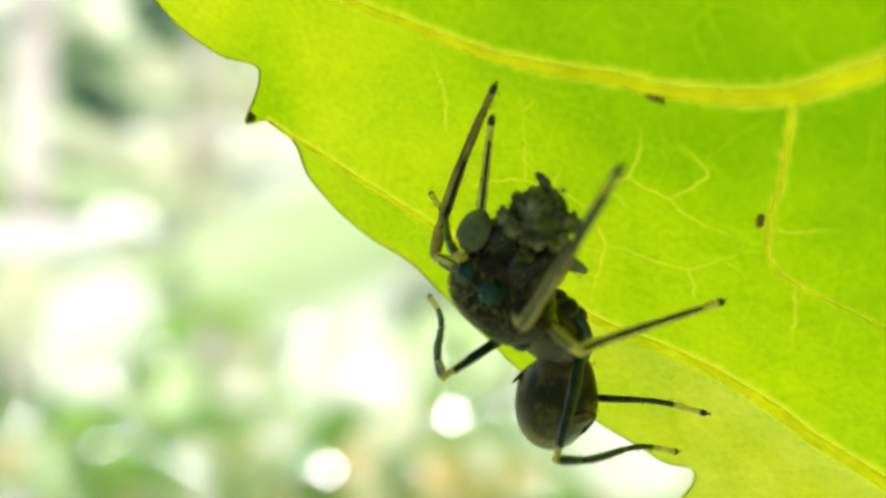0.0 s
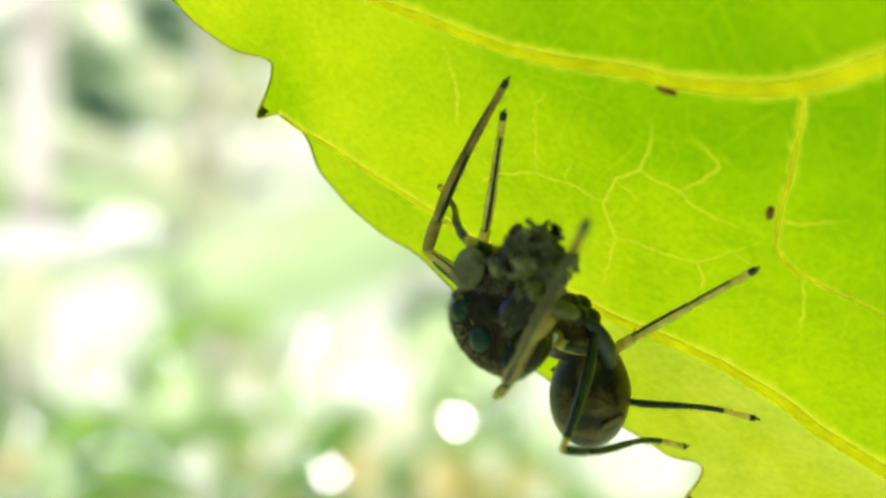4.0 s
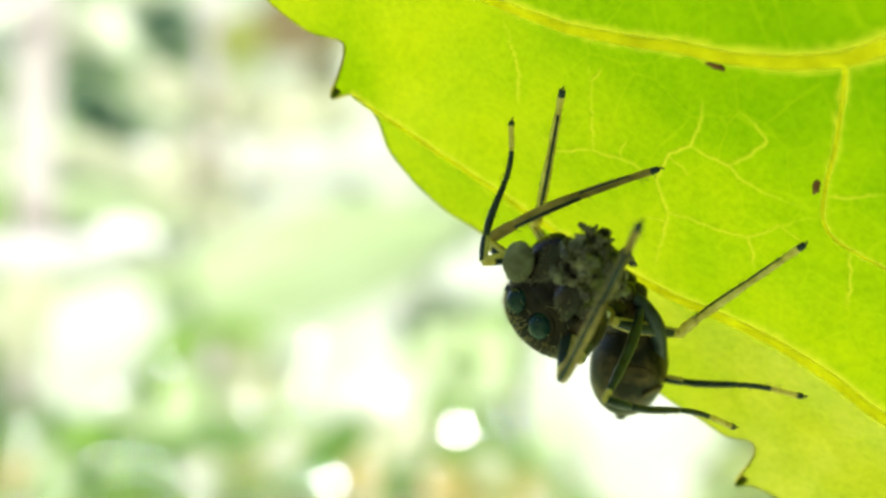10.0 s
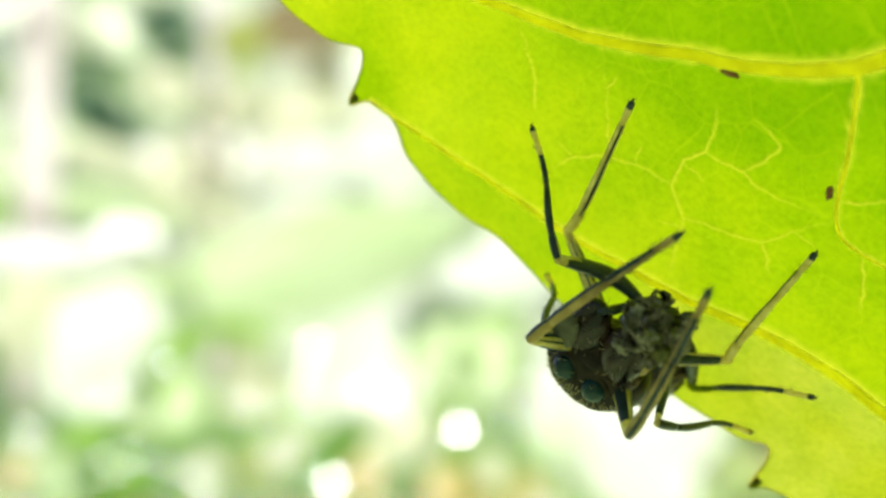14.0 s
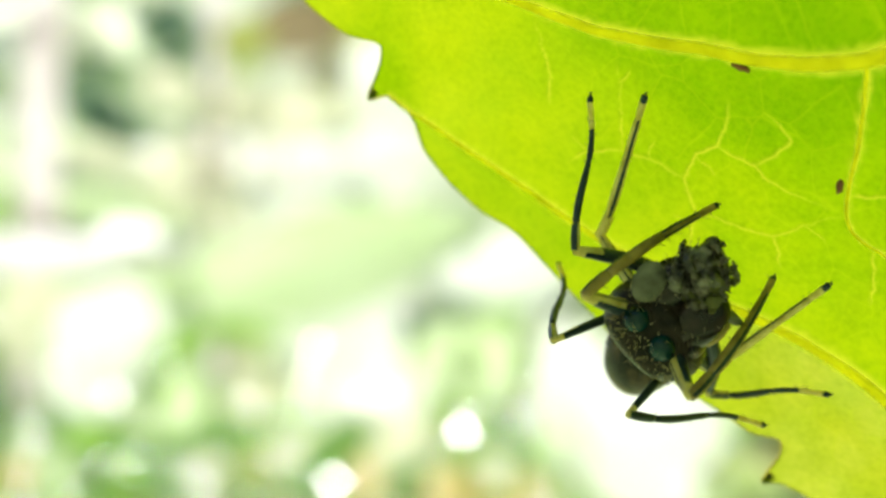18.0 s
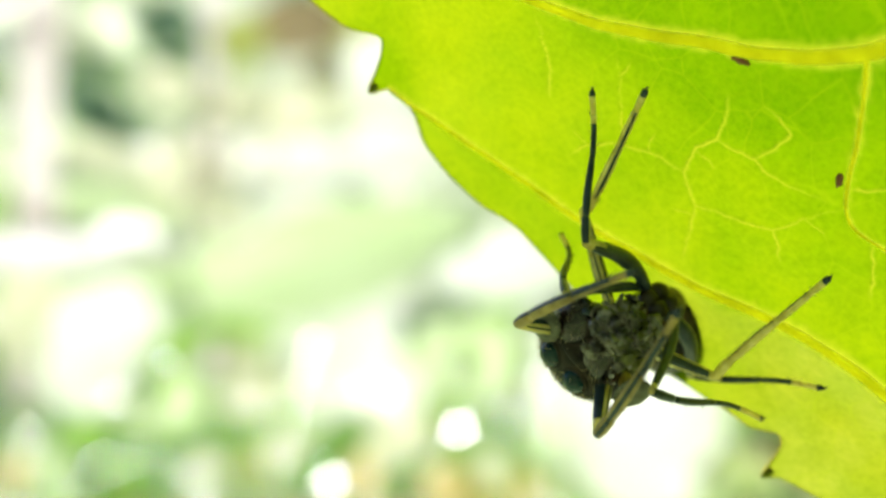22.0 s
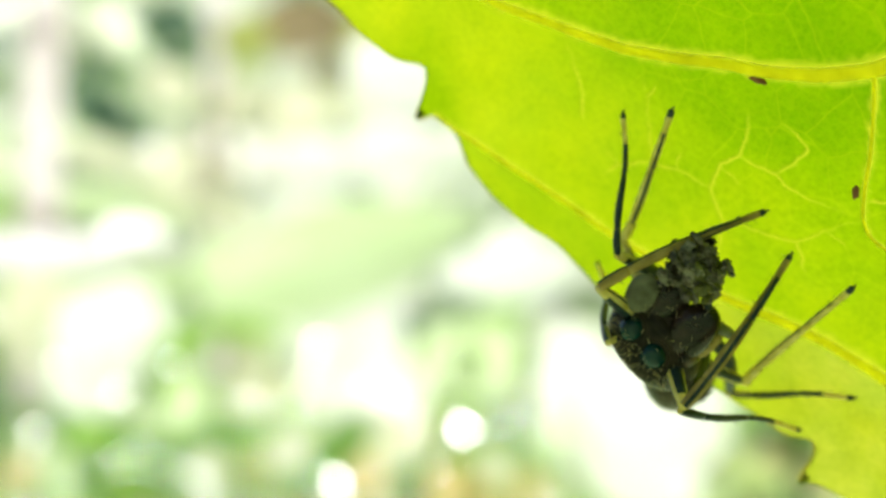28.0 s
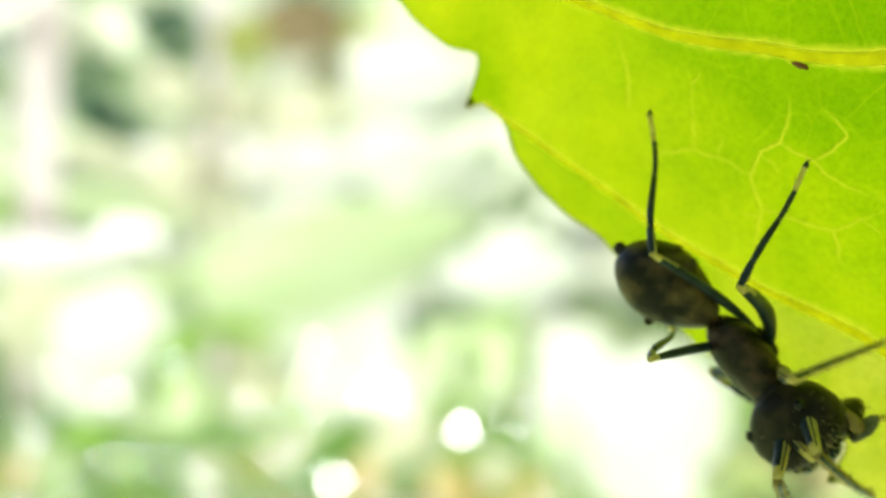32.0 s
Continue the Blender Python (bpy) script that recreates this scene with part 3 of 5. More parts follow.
    garden_leaf("dark_leaf", "dark green leaf among the low plants", BLADE_LEAF, -3.5, -7.0, 0.8, 0.027, 0.016, 30, 78, round_tip=False)
    garden_leaf("withered_leaf", "dark brown withered leaf among the low plants", DEAD, -0.7, -8.0, 0.8, 0.029, 0.019, 0, 75)
    garden_leaf("shaded_leaf", "green leaf among the low plants", GREEN_LEAF, 0.9, -4.8, 0.8, 0.024, 0.019, 40, 70)
    garden_leaf("dark_leaf", "narrow dark leaf among the low plants", BLADE_LEAF, -8.0, -4.7, 0.75, 0.010, 0.023, 85, 78, round_tip=False)
    garden_leaf("shaded_leaf", "green leaf among the low plants", GREEN_LEAF, 1.8, -6.9, 0.8, 0.029, 0.016, 10, 70)
    garden_leaf("glare_leaf", "broad leaf painted white for glare", GLARE_LEAF, 2.4, -0.6, 0.9, 0.084, 0.036, 10, 70)
    garden_leaf("dark_leaf", "narrow dark teal leaf below the edge of the leaf", SHADE_LEAF, 10.62, -6.11, 0.55, 0.015, 0.004, 72, 78, round_tip=False)
    garden_leaf("cream_leaf", "cream-coloured leaf before the leaning cane", CREAM_LEAF, -14.07, -2.06, 0.7, 0.029, 0.041, 0, 70)
    garden_leaf("cream_leaf", "cream-coloured leaf before the upright cane", CREAM_LEAF, -7.57, 1.46, 0.75, 0.018, 0.033, 80, 70)
    garden_leaf("broad_leaf", "pale green leaf before the upright cane", PALE_LEAF, -7.57, -0.49, 0.7, 0.029, 0.028, 10, 70)
    garden_leaf("glare_leaf", "broad glare-white leaf among the low plants", GLARE_LEAF, -11.37, -3.23, 0.66, 0.052, 0.05, 0, 70)
    garden_leaf("cream_leaf", "tall cream-coloured leaf among the low plants", CREAM_LEAF, -6.7, -4.4, 0.62, 0.028, 0.016, 88, 70)
    garden_leaf("glare_leaf", "tall glare-white leaf among the low plants", GLARE_LEAF, -3.69, -4.01, 0.62, 0.04, 0.025, 85, 70)
    garden_leaf("dark_leaf", "dark green leaf among the low plants", BLADE_LEAF, -8.62, -3.04, 0.6, 0.025, 0.007, 45, 78, round_tip=False)
    garden_leaf("dark_leaf", "narrow dark leaf among the low plants", BLADE_LEAF, -7.89, -4.59, 0.6, 0.014, 0.005, 88, 78, round_tip=False)
    garden_leaf("shaded_leaf", "green leaf at the foot of the low plants", GREEN_LEAF, -6.89, -6.15, 0.6, 0.039, 0.007, 6, 78, round_tip=False)
    garden_leaf("olive_leaf", "dull olive leaf at the foot of the low plants", OLIVE_LEAF, 2.08, -7.69, 0.6, 0.018, 0.013, 5, 78, round_tip=False)
    garden_leaf("dark_leaf", "dark green blade low among the plants", BLADE_LEAF, -12.4, -7.69, 0.66, 0.043, 0.014, 6, 78, round_tip=False)
    garden_leaf("dark_leaf", "dark green blade low among the plants", BLADE_LEAF, -9.19, -6.73, 0.66, 0.038, 0.01, -8, 78, round_tip=False)
    garden_leaf("dark_leaf", "dark green blade low among the plants", BLADE_LEAF, -9.19, -8.03, 0.66, 0.045, 0.009, 4, 78, round_tip=False)
    garden_leaf("dark_leaf", "dark green blade low among the plants", BLADE_LEAF, -5.73, -7.92, 0.66, 0.034, 0.01, -6, 78, round_tip=False)
    garden_leaf("dark_leaf", "dark green blade low among the plants", BLADE_LEAF, -5.34, -5.66, 0.66, 0.027, 0.008, 10, 78, round_tip=False)
    garden_leaf("dark_leaf", "dark green blade low among the plants", BLADE_LEAF, -1.64, -7.69, 0.66, 0.034, 0.011, 8, 78, round_tip=False)
    garden_leaf("dark_leaf", "dark green blade low among the plants", BLADE_LEAF, 0.9, -6.96, 0.66, 0.027, 0.01, -10, 78, round_tip=False)
    garden_leaf("dark_leaf", "dark green blade low among the plants", BLADE_LEAF, 3.06, -7.5, 0.66, 0.029, 0.014, 12, 78, round_tip=False)
    garden_leaf("dark_leaf", "dark green blade low among the plants", BLADE_LEAF, -4.18, -6.53, 0.66, 0.023, 0.008, 30, 78, round_tip=False)
    garden_leaf("dark_leaf", "fresh green blade low among the plants", BLADE_LEAF, -12.0, -6.3, 0.58, 0.03, 0.012, -25, 78, round_tip=False)
    garden_leaf("dark_leaf", "fresh green blade low among the plants", BLADE_LEAF, -7.6, -6.0, 0.58, 0.03, 0.01, 8, 78, round_tip=False)
    garden_leaf("dark_leaf", "fresh green blade low among the plants", BLADE_LEAF, -4.6, -7.3, 0.58, 0.016, 0.01, 40, 78, round_tip=False)
    garden_leaf("dark_leaf", "fresh green blade low among the plants", BLADE_LEAF, 2.6, -6.6, 0.58, 0.02, 0.01, -15, 78, round_tip=False)
    garden_leaf("dark_leaf", "fresh green blade low among the plants", BLADE_LEAF, -10.2, -7.6, 0.58, 0.022, 0.012, 15, 78, round_tip=False)
    garden_leaf("dark_leaf", "fresh green blade low among the plants", BLADE_LEAF, -13.9, -8.1, 0.58, 0.03, 0.012, 0, 78, round_tip=False)
    garden_leaf("dark_leaf", "fresh green blade low among the plants", BLADE_LEAF, 2.3, -5.6, 0.58, 0.016, 0.008, 60, 78, round_tip=False)
    garden_leaf("dark_leaf", "fresh green blade low among the plants", BLADE_LEAF, -2.9, -6.2, 0.58, 0.016, 0.009, 70, 78, round_tip=False)
    # more glare, put in as white leaves
    garden_leaf("glare_leaf", "large leaf coloured white to stand for glare", GLARE_LEAF, 7.62, -5.37, 0.6, 0.055, 0.047, 20, 70)
    garden_leaf("glare_leaf", "large leaf coloured white to stand for glare", GLARE_LEAF, 4.62, -4.01, 0.62, 0.032, 0.036, 0, 70)
    garden_leaf("glare_leaf", "large leaf coloured white to stand for glare", GLARE_LEAF, -1.44, 6.72, 0.85, 0.061, 0.032, 5, 70)
    garden_leaf("glare_leaf", "large leaf coloured white to stand for glare", GLARE_LEAF, -2.62, 3.61, 0.9, 0.092, 0.034, 12, 70)
    # blurred highlight discs, painted as round leaves of light colours
    discs = [  # right, up, size in degrees, material
        (-1.8, -6.3, 2.5, CREAM_LEAF), (-5.2, -6.9, 1.8, CREAM_LEAF), (-8.3, -7.8, 1.9, CREAM_LEAF), (-6.6, -4.8, 2.1, CREAM_LEAF), (-6.4, -7.6, 1.8, OLIVE_LEAF),
        (-10.9, -7.5, 1.6, GREEN_LEAF), (-13.7, -6.5, 2.9, PALE_LEAF), (-8.7, -5.3, 2.3, PALE_LEAF), (1.8, -8.0, 2.2, TAN_LEAF), (-2.8, -7.7, 1.5, TAN_LEAF),
        (-14.6, -7.8, 1.5, TAN_LEAF), (-1.8, -4.8, 2.5, GLARE_LEAF), (0.3, -3.6, 2.5, PALE_LEAF), (1.5, -3.8, 2.5, PALE_LEAF), (-4.7, -5.5, 2.1, PALE_LEAF),
        (-10.2, -5.0, 2.3, PALE_LEAF), (3.2, -8.0, 2.3, CREAM_LEAF), (3.7, -6.3, 1.9, PALE_LEAF), (-12.5, -4.8, 2.5, GLARE_LEAF), (-0.7, -6.3, 1.5, CREAM_LEAF),
        (0.7, -7.8, 1.7, TAN_LEAF), (-12.9, -8.0, 1.9, GREEN_LEAF), (-9.3, -7.4, 1.5, OLIVE_LEAF), (-4.3, -3.8, 2.3, GLARE_LEAF)]
    # smaller highlight discs of the same kind, nearer
    near = [
        (-8.05, -7.3, 1.15, CREAM_LEAF), (-6.41, -7.34, 1.1, OLIVE_LEAF), (-5.11, -6.63, 1.2, CREAM_LEAF), (-2.58, -7.59, 1.1, TAN_LEAF), (-10.94, -7.4, 1.1, GREEN_LEAF),
        (-1.6, -6.44, 1.25, CREAM_LEAF), (0.02, -7.92, 1.1, TAN_LEAF), (1.81, -7.26, 1.15, CREAM_LEAF), (3.06, -7.99, 1.0, TAN_LEAF), (3.68, -6.53, 1.1, PALE_LEAF),
        (-13.05, -7.69, 1.1, PALE_LEAF), (-14.29, -7.59, 1.1, TAN_LEAF), (-12.03, -6.15, 1.1, GREEN_LEAF), (-9.19, -5.56, 1.2, PALE_LEAF)]
    for d, (right, up, size, mat) in [(0.72, k) for k in discs] + [(0.52, k) for k in near]:
        s = 2 * d * math.tan(radians(size / 2))
        kind = {"glare_white_leaf": "glare-white", "cream_leaf": "cream-coloured", "tan_leaf": "tan withering", "pale_leaf": "pale green", "green_leaf": "green", "olive_leaf": "olive"}[mat.name]
        garden_leaf("highlight_disc", kind + " round leaf on a thin stalk, painted for a blurred highlight", mat, right, up, d, s, s, 0, 78, group="round leaves of the garden")
    glossy = [  # right, up, size in degrees
        (0.7, -6.0, 0.32), (-3.7, -7.8, 0.30), (-5.2, -6.9, 0.22), (-8.3, -7.6, 0.22), (-6.7, -5.0, 0.27), (-1.8, -4.8, 0.25),
        (1.8, -7.8, 0.18), (-6.5, -7.5, 0.18), (-2.8, -7.6, 0.16), (-9.3, -3.8, 0.25), (-4.3, -3.0, 0.30), (3.4, -4.6, 0.25),
        (-11.1, -4.8, 0.27), (-0.7, -6.7, 0.16), (-13.8, -6.1, 0.25), (0.3, -3.8, 0.20), (-9.8, -7.2, 0.16), (-12.1, -7.4, 0.16),
        (2.8, -7.2, 0.16), (-1.8, -7.8, 0.13), (-7.3, -8.0, 0.13), (-4.7, -5.5, 0.20), (-14.6, -7.8, 0.18), (-13.1, -3.8, 0.22)]
    glossy = [(r, u, k if k > 0.295 and u < -5 else 0.55 * k) for r, u, k in glossy]
    rng = random.Random(31)
    glossy += [(rng.uniform(-15, 4), -8.8 + 5.0 * rng.random() ** 1.3, rng.uniform(0.06, 0.12)) for _ in range(90)]
    for right, up, size in glossy:
        at = spot(right, up, 0.50)
        half = (SUN_FROM + (Vector(EYE) - at).normalized()).normalized()
        s = 2 * 0.50 * math.tan(radians(size / 2))
        thing = garden_leaf("glossy_leaflet", "tiny wet leaflet that glints in the sun", WET_LEAF, right, up, 0.50, s, s, group="glinting leaflets of the garden", flat=0.3, stalk=0.00012)
        turn = half.to_track_quat("Z", "Y").to_matrix().to_4x4()
        foot = thing.matrix_world.copy()
        for piece in thing.children:
            if piece.name.startswith("stalk"):
                piece.matrix_parent_inverse = Matrix()
                piece.matrix_local = (Matrix.Translation(at) @ turn).inverted() @ foot
        thing.matrix_world = Matrix.Translation(at) @ turn


build_garden()


# ---- the ant-like jumping spider: x forward, y to its left, z up; its sizes are in units of 0.8 mm ----
from mathutils import Quaternion

UNIT = 0.8 * MM
LENGTHS = {"first": (1.64, 3.04), "second": (1.75, 2.89), "third": (2.18, 2.39), "fourth": (2.5, 3.2)}  # femur, shank in mm
HIPS = {"first": (0.54, 0.31, -0.11), "second": (-0.34, 0.52, -0.14), "third": (-0.88, 0.21, -0.54), "fourth": (-1.24, 0.23, -0.53)}


def streaked(a, b, scale, low=0.35, high=0.65):
    def colour(m):
        return ramp(m, noise_at(m, coords(m), scale, 5.0), [(low, a), (high, b)])
    return colour


def grainy(scale, strength, depth):
    def relief(m):
        return bumped(m, noise_at(m, coords(m), scale, 6.0), strength, depth)
    return relief


SHELL = solid("black_brown_shell", streaked((0.006, 0.005, 0.004), (0.026, 0.019, 0.013), 3.0), 0.24, 0.16, grainy(26.0, 0.5, 0.00002))
HEAD_SHELL = solid("dark_brown_head_shell", streaked((0.007, 0.0055, 0.0045), (0.036, 0.025, 0.017), 3.4, 0.40, 0.70), 0.30, 0.09, grainy(30.0, 0.6, 0.00002))
RED_SHELL = solid("red_brown_shell", streaked((0.007, 0.005, 0.004), (0.056, 0.027, 0.019), 3.8, 0.40, 0.70), 0.24, 0.18, grainy(24.0, 0.6, 0.00003), coat=0.04)
JAW_SHELL = solid("smooth_jaw_shell", streaked((0.005, 0.004, 0.004), (0.034, 0.018, 0.014), 3.0, 0.40, 0.70), 0.15, 0.26, grainy(30.0, 0.3, 0.00001))
ABDOMEN = solid("brown_abdomen_skin", streaked((0.004, 0.003, 0.002), (0.10, 0.064, 0.030), 2.4, 0.42, 0.66), 0.28, 0.16, grainy(34.0, 0.5, 0.00002))
BAND = solid("tawny_patch", streaked((0.02, 0.012, 0.006), (0.07, 0.045, 0.02), 3.0), 0.6, 0.2, grainy(30.0, 0.4, 0.00002))
LENS = solid("green_black_eye", streaked((0.0007, 0.008, 0.010), (0.002, 0.031, 0.036), 1.6), 0.04, 0.24)
LENS_DARK = solid("black_eye", (0.003, 0.003, 0.004), 0.10, 0.3)
AMBER = thin_leaf("amber_leg_skin", streaked((0.52, 0.41, 0.12), (0.84, 0.72, 0.32), 5.0, 0.3, 0.7), streaked((0.66, 0.55, 0.12), (0.92, 0.82, 0.30), 5.0, 0.3, 0.7), 0.55, 0.4, grainy(22.0, 0.4, 0.00002), 0.4)
TAWNY = thin_leaf("tawny_leg_skin", streaked((0.20, 0.14, 0.045), (0.42, 0.30, 0.10), 3.0), streaked((0.28, 0.20, 0.045), (0.50, 0.38, 0.10), 3.0), 0.45, 0.4, grainy(22.0, 0.4, 0.00002), 0.4)
LEG_BLACK = solid("black_leg_skin", streaked((0.006, 0.011, 0.016), (0.019, 0.031, 0.040), 4.0), 0.32, 0.18, grainy(24.0, 0.4, 0.00002))
PALP = thin_leaf("grey_palp_skin", streaked((0.08, 0.078, 0.056), (0.19, 0.185, 0.14), 3.6), streaked((0.11, 0.12, 0.075), (0.22, 0.23, 0.16), 2.6), 0.3, 0.5, grainy(20.0, 0.4, 0.00002), 0.15)
HAIR = thin_leaf("pale_hair", plain(0.46, 0.38, 0.22), plain(0.50, 0.42, 0.24), 0.4, 0.5)
WHITE_HAIR = thin_leaf("white_hair_patch", plain(0.70, 0.68, 0.62), plain(0.70, 0.68, 0.60), 0.4, 0.7)
DARK_HAIR = solid("dark_hair", (0.03, 0.022, 0.015), 0.5)
PREY = thin_leaf("chewed_prey", streaked((0.024, 0.019, 0.015), (0.23, 0.188, 0.142), 6.0, 0.40, 0.70), streaked((0.07, 0.068, 0.045), (0.26, 0.245, 0.17), 3.0), 0.32, 0.14, grainy(9.0, 0.6, 0.00005), 0.5)
PREY_SKIN = thin_leaf("prey_skin", streaked((0.05, 0.046, 0.036), (0.30, 0.27, 0.205), 6.0), streaked((0.16, 0.16, 0.11), (0.44, 0.42, 0.33), 3.0), 0.45, 0.16, grainy(12.0, 0.9, 0.00006), 0.7)
PREY_OLIVE = thin_leaf("prey_flesh", streaked((0.035, 0.035, 0.012), (0.16, 0.155, 0.05), 4.0), streaked((0.16, 0.17, 0.02), (0.36, 0.36, 0.06), 3.0), 0.5, 0.4, grainy(12.0, 0.9, 0.00006), 0.4)

SPIDER = tagged(new("jumping_spider"), "black-brown ant-like jumping spider with green eyes and striped amber legs", "spider")


def scaled(bm, k=UNIT):
    for v in bm.verts:
        v.co *= k
    return bm


def lump(name, centre, radii, mat, parent, label="", rough=0.05, seed=1.0, freq=1.6, turn=None, cuts=4, shape=None):
    bm = bmesh.new()
    blob(bm, (0, 0, 0), radii, rough, seed, cuts, freq, turn)
    if shape:
        for v in bm.verts:
            v.co = shape(v.co.copy())
    for v in bm.verts:
        v.co += Vector(centre)
    return part(name, scaled(bm), mat, parent, label)


def hairs(name, parent, count, seed, centre, radii, pick, length, mat, label, thick=0.008, sway=0.6):
    """Fine hairs that stand on an ellipsoid where pick(direction) holds."""
    rng = random.Random(seed)
    bm = bmesh.new()
    made = 0
    while made < count:
        d = Vector((rng.gauss(0, 1), rng.gauss(0, 1), rng.gauss(0, 1))).normalized()
        if not pick(d):
            continue
        made += 1
        root = Vector(centre) + Vector((d.x * radii[0], d.y * radii[1], d.z * radii[2])) * 0.99
        way = (d + sway * Vector((rng.uniform(-1, 1), rng.uniform(-1, 1), rng.uniform(-1, 1)))).normalized()
        l = rng.uniform(*length)
        tube(bm, [root, root + way * l * 0.5, root + way * l * 0.92 + Vector((0.1, 0, -0.12)) * l], [thick, thick * 0.8, thick * 0.2], 3, cap=False)
    return part(name, scaled(bm), mat, parent, label)


def head_shape(p):
    """Boxy from above, flat on top, with a broad upright face."""
    x, y, z = p
    y *= 1 + 0.12 * max(0.0, 1 - abs(x) / 0.9)
    z = 0.62 + 0.6 * (z - 0.62) if z > 0.62 else z
    if x > 0.55:
        x = 0.55 + 0.55 * (x - 0.55)
    return Vector((x, y, z))


def build_body():
    head = lump("head", (0.70, 0, 0.06), (0.98, 0.98, 0.84), HEAD_SHELL, SPIDER, "broad dark brown head", 0.03, 2.0, 2.0, shape=head_shape)
    hairs("hair", head, 90, 5, (0.70, 0, 0.06), (0.90, 0.98, 0.70), lambda d: d.z > -0.2 and d.x > -0.4, (0.10, 0.26), HAIR, "fine pale hairs")
    hairs("hair_fringe", head, 240, 6, (0.74, 0, 0.06), (0.86, 1.0, 0.74), lambda d: abs(d.z - 0.55) < 0.3 and d.x > 0.0, (0.07, 0.17), HAIR, "band of pale yellow hairs above the eyes", 0.014)
    lump("thorax", (-1.00, 0, -0.02), (1.04, 0.54, 0.56), RED_SHELL, SPIDER, "glossy red-black thorax", 0.05, 4.0, 2.0)
    lump("waist", (-0.08, 0, -0.02), (0.36, 0.50, 0.48), SHELL, SPIDER, "", 0.04, 6.0)
    for s in (1, -1):
        lump("white_patch", (-0.10, 0.47 * s, -0.10), (0.24, 0.07, 0.24), WHITE_HAIR, SPIDER, "small patch of white hairs", 0.15, 3.0, 5.0, cuts=3)
        lump("cheek", (0.80, 0.74 * s, -0.20), (0.52, 0.20, 0.34), RED_SHELL, SPIDER, "red-brown side of the head", 0.05, 8.0 + s)
        for name, at, r, mat in (("main_eye", (1.36, 0.345 * s, 0.16), 0.268, LENS), ("side_eye", (1.17, 0.76 * s, 0.24), 0.125, LENS_DARK),
                                 ("rear_eye", (0.32, 0.74 * s, 0.50), 0.14, LENS_DARK), ("tiny_eye", (0.78, 0.72 * s, 0.52), 0.05, LENS_DARK)):
            eye = lump(name, at, (r, r, r), mat, SPIDER, "large glossy green eye" if name == "main_eye" else "small glossy black eye", 0.0)
            ring = bmesh.new()
            out = Vector((1.0, 0.12 * s, 0.03)).normalized() if name == "main_eye" else Vector((0.75, 0.6 * s, 0.3)).normalized() if name == "side_eye" else Vector((0, 0.8 * s, 0.6)).normalized()
            a = out.orthogonal().normalized()
            b = out.cross(a)
            loop = [Vector(at) + out * r * 0.22 + (a * math.cos(k * math.pi / 10) + b * math.sin(k * math.pi / 10)) * r * 1.03 for k in range(21)]
            tube(ring, loop, [r * 0.19] * 21, 6, cap=False)
            part("eye_rim", scaled(ring), HEAD_SHELL, eye)
    lump("face", (1.22, 0, -0.28), (0.26, 0.62, 0.22), HEAD_SHELL, SPIDER, "", 0.05, 5.0)
    bm = bmesh.new()
    tube(bm, [(-1.75, 0, -0.03), (-1.95, 0, 0.0), (-2.12, 0, 0.0)], [0.20, 0.13, 0.16], 12)
    part("pedicel", scaled(bm), SHELL, SPIDER, "narrow black waist stalk")
    for s in (1, -1):
        for x, y, z in HIPS.values():
            lump("coxa", (x * 0.95, y * s * 0.72, z + 0.02), (0.21, 0.19, 0.19) if x > -0.5 else (0.25, 0.22, 0.24), TAWNY if x > -0.5 else SHELL, SPIDER, "", 0.05, x, cuts=3)


def build_abdomen():
    """The abdomen points along its own +x, from the waist."""
    bm = bmesh.new()
    blob(bm, (0, 0, 0), (1.24, 0.82, 0.80), 0.05, 3.0, 4, 1.3)
    for v in bm.verts:
        if v.co.x < 0:
            v.co.y *= 1 + 0.28 * v.co.x
            v.co.z *= 1 + 0.24 * v.co.x
        v.co.x += 1.16
    ab = part("abdomen", scaled(bm), ABDOMEN, SPIDER, "egg-shaped dark brown abdomen")
    for s in (1, -1):
        for way, long, wide in ((Vector((-0.15, 0.95 * s, 0.25)), 0.40, 0.13), (Vector((0.45, 0.80 * s, -0.40)), 0.26, 0.16)):
            d = way.normalized()
            k = 1 / math.sqrt((d.x / 1.24) ** 2 + (d.y / 0.82) ** 2 + (d.z / 0.80) ** 2)
            lump("pale_band", Vector((1.16, 0, 0)) + d * k * 0.965, (0.03, wide, long), BAND, ab, "tawny patch", 0.35, s + long, 2.0, d.to_track_quat("X", "Z").to_matrix(), cuts=3)
    lump("spinneret", (2.40, 0, -0.05), (0.16, 0.14, 0.14), SHELL, ab, "", 0.1, 7.0, cuts=3)
    hairs("hair", ab, 130, 9, (1.16, 0, 0), (1.2, 0.80, 0.78), lambda d: True, (0.06, 0.14), DARK_HAIR, "fine dark hairs", 0.006)
    return ab


def build_mouth(s):
    """A jaw and a flat feeler on one side; each turns about its root."""
    jaw = lump("jaw", (0.04, 0.02 * s, -0.46), (0.32, 0.46, 0.66), JAW_SHELL, SPIDER, "stout glossy dark brown jaw", 0.04, 3.0 + s, 1.5)
    jaw.location = Vector((1.12, 0.40 * s, -0.22)) * UNIT
    bm = bmesh.new()
    tube(bm, glide([(0.14, -0.05 * s, -0.98), (0.22, -0.18 * s, -1.14), (0.16, -0.34 * s, -1.18)], 4), [0.09 - 0.008 * i for i in range(9)], 8)
    part("fang", scaled(bm), LEG_BLACK, jaw, "black curved fang")
    hairs("hair", jaw, 36, 20 + s, (0.04, 0.02 * s, -0.46), (0.32, 0.46, 0.66), lambda d: d.x > 0, (0.08, 0.2), HAIR, "", 0.007)
    bm = bmesh.new()
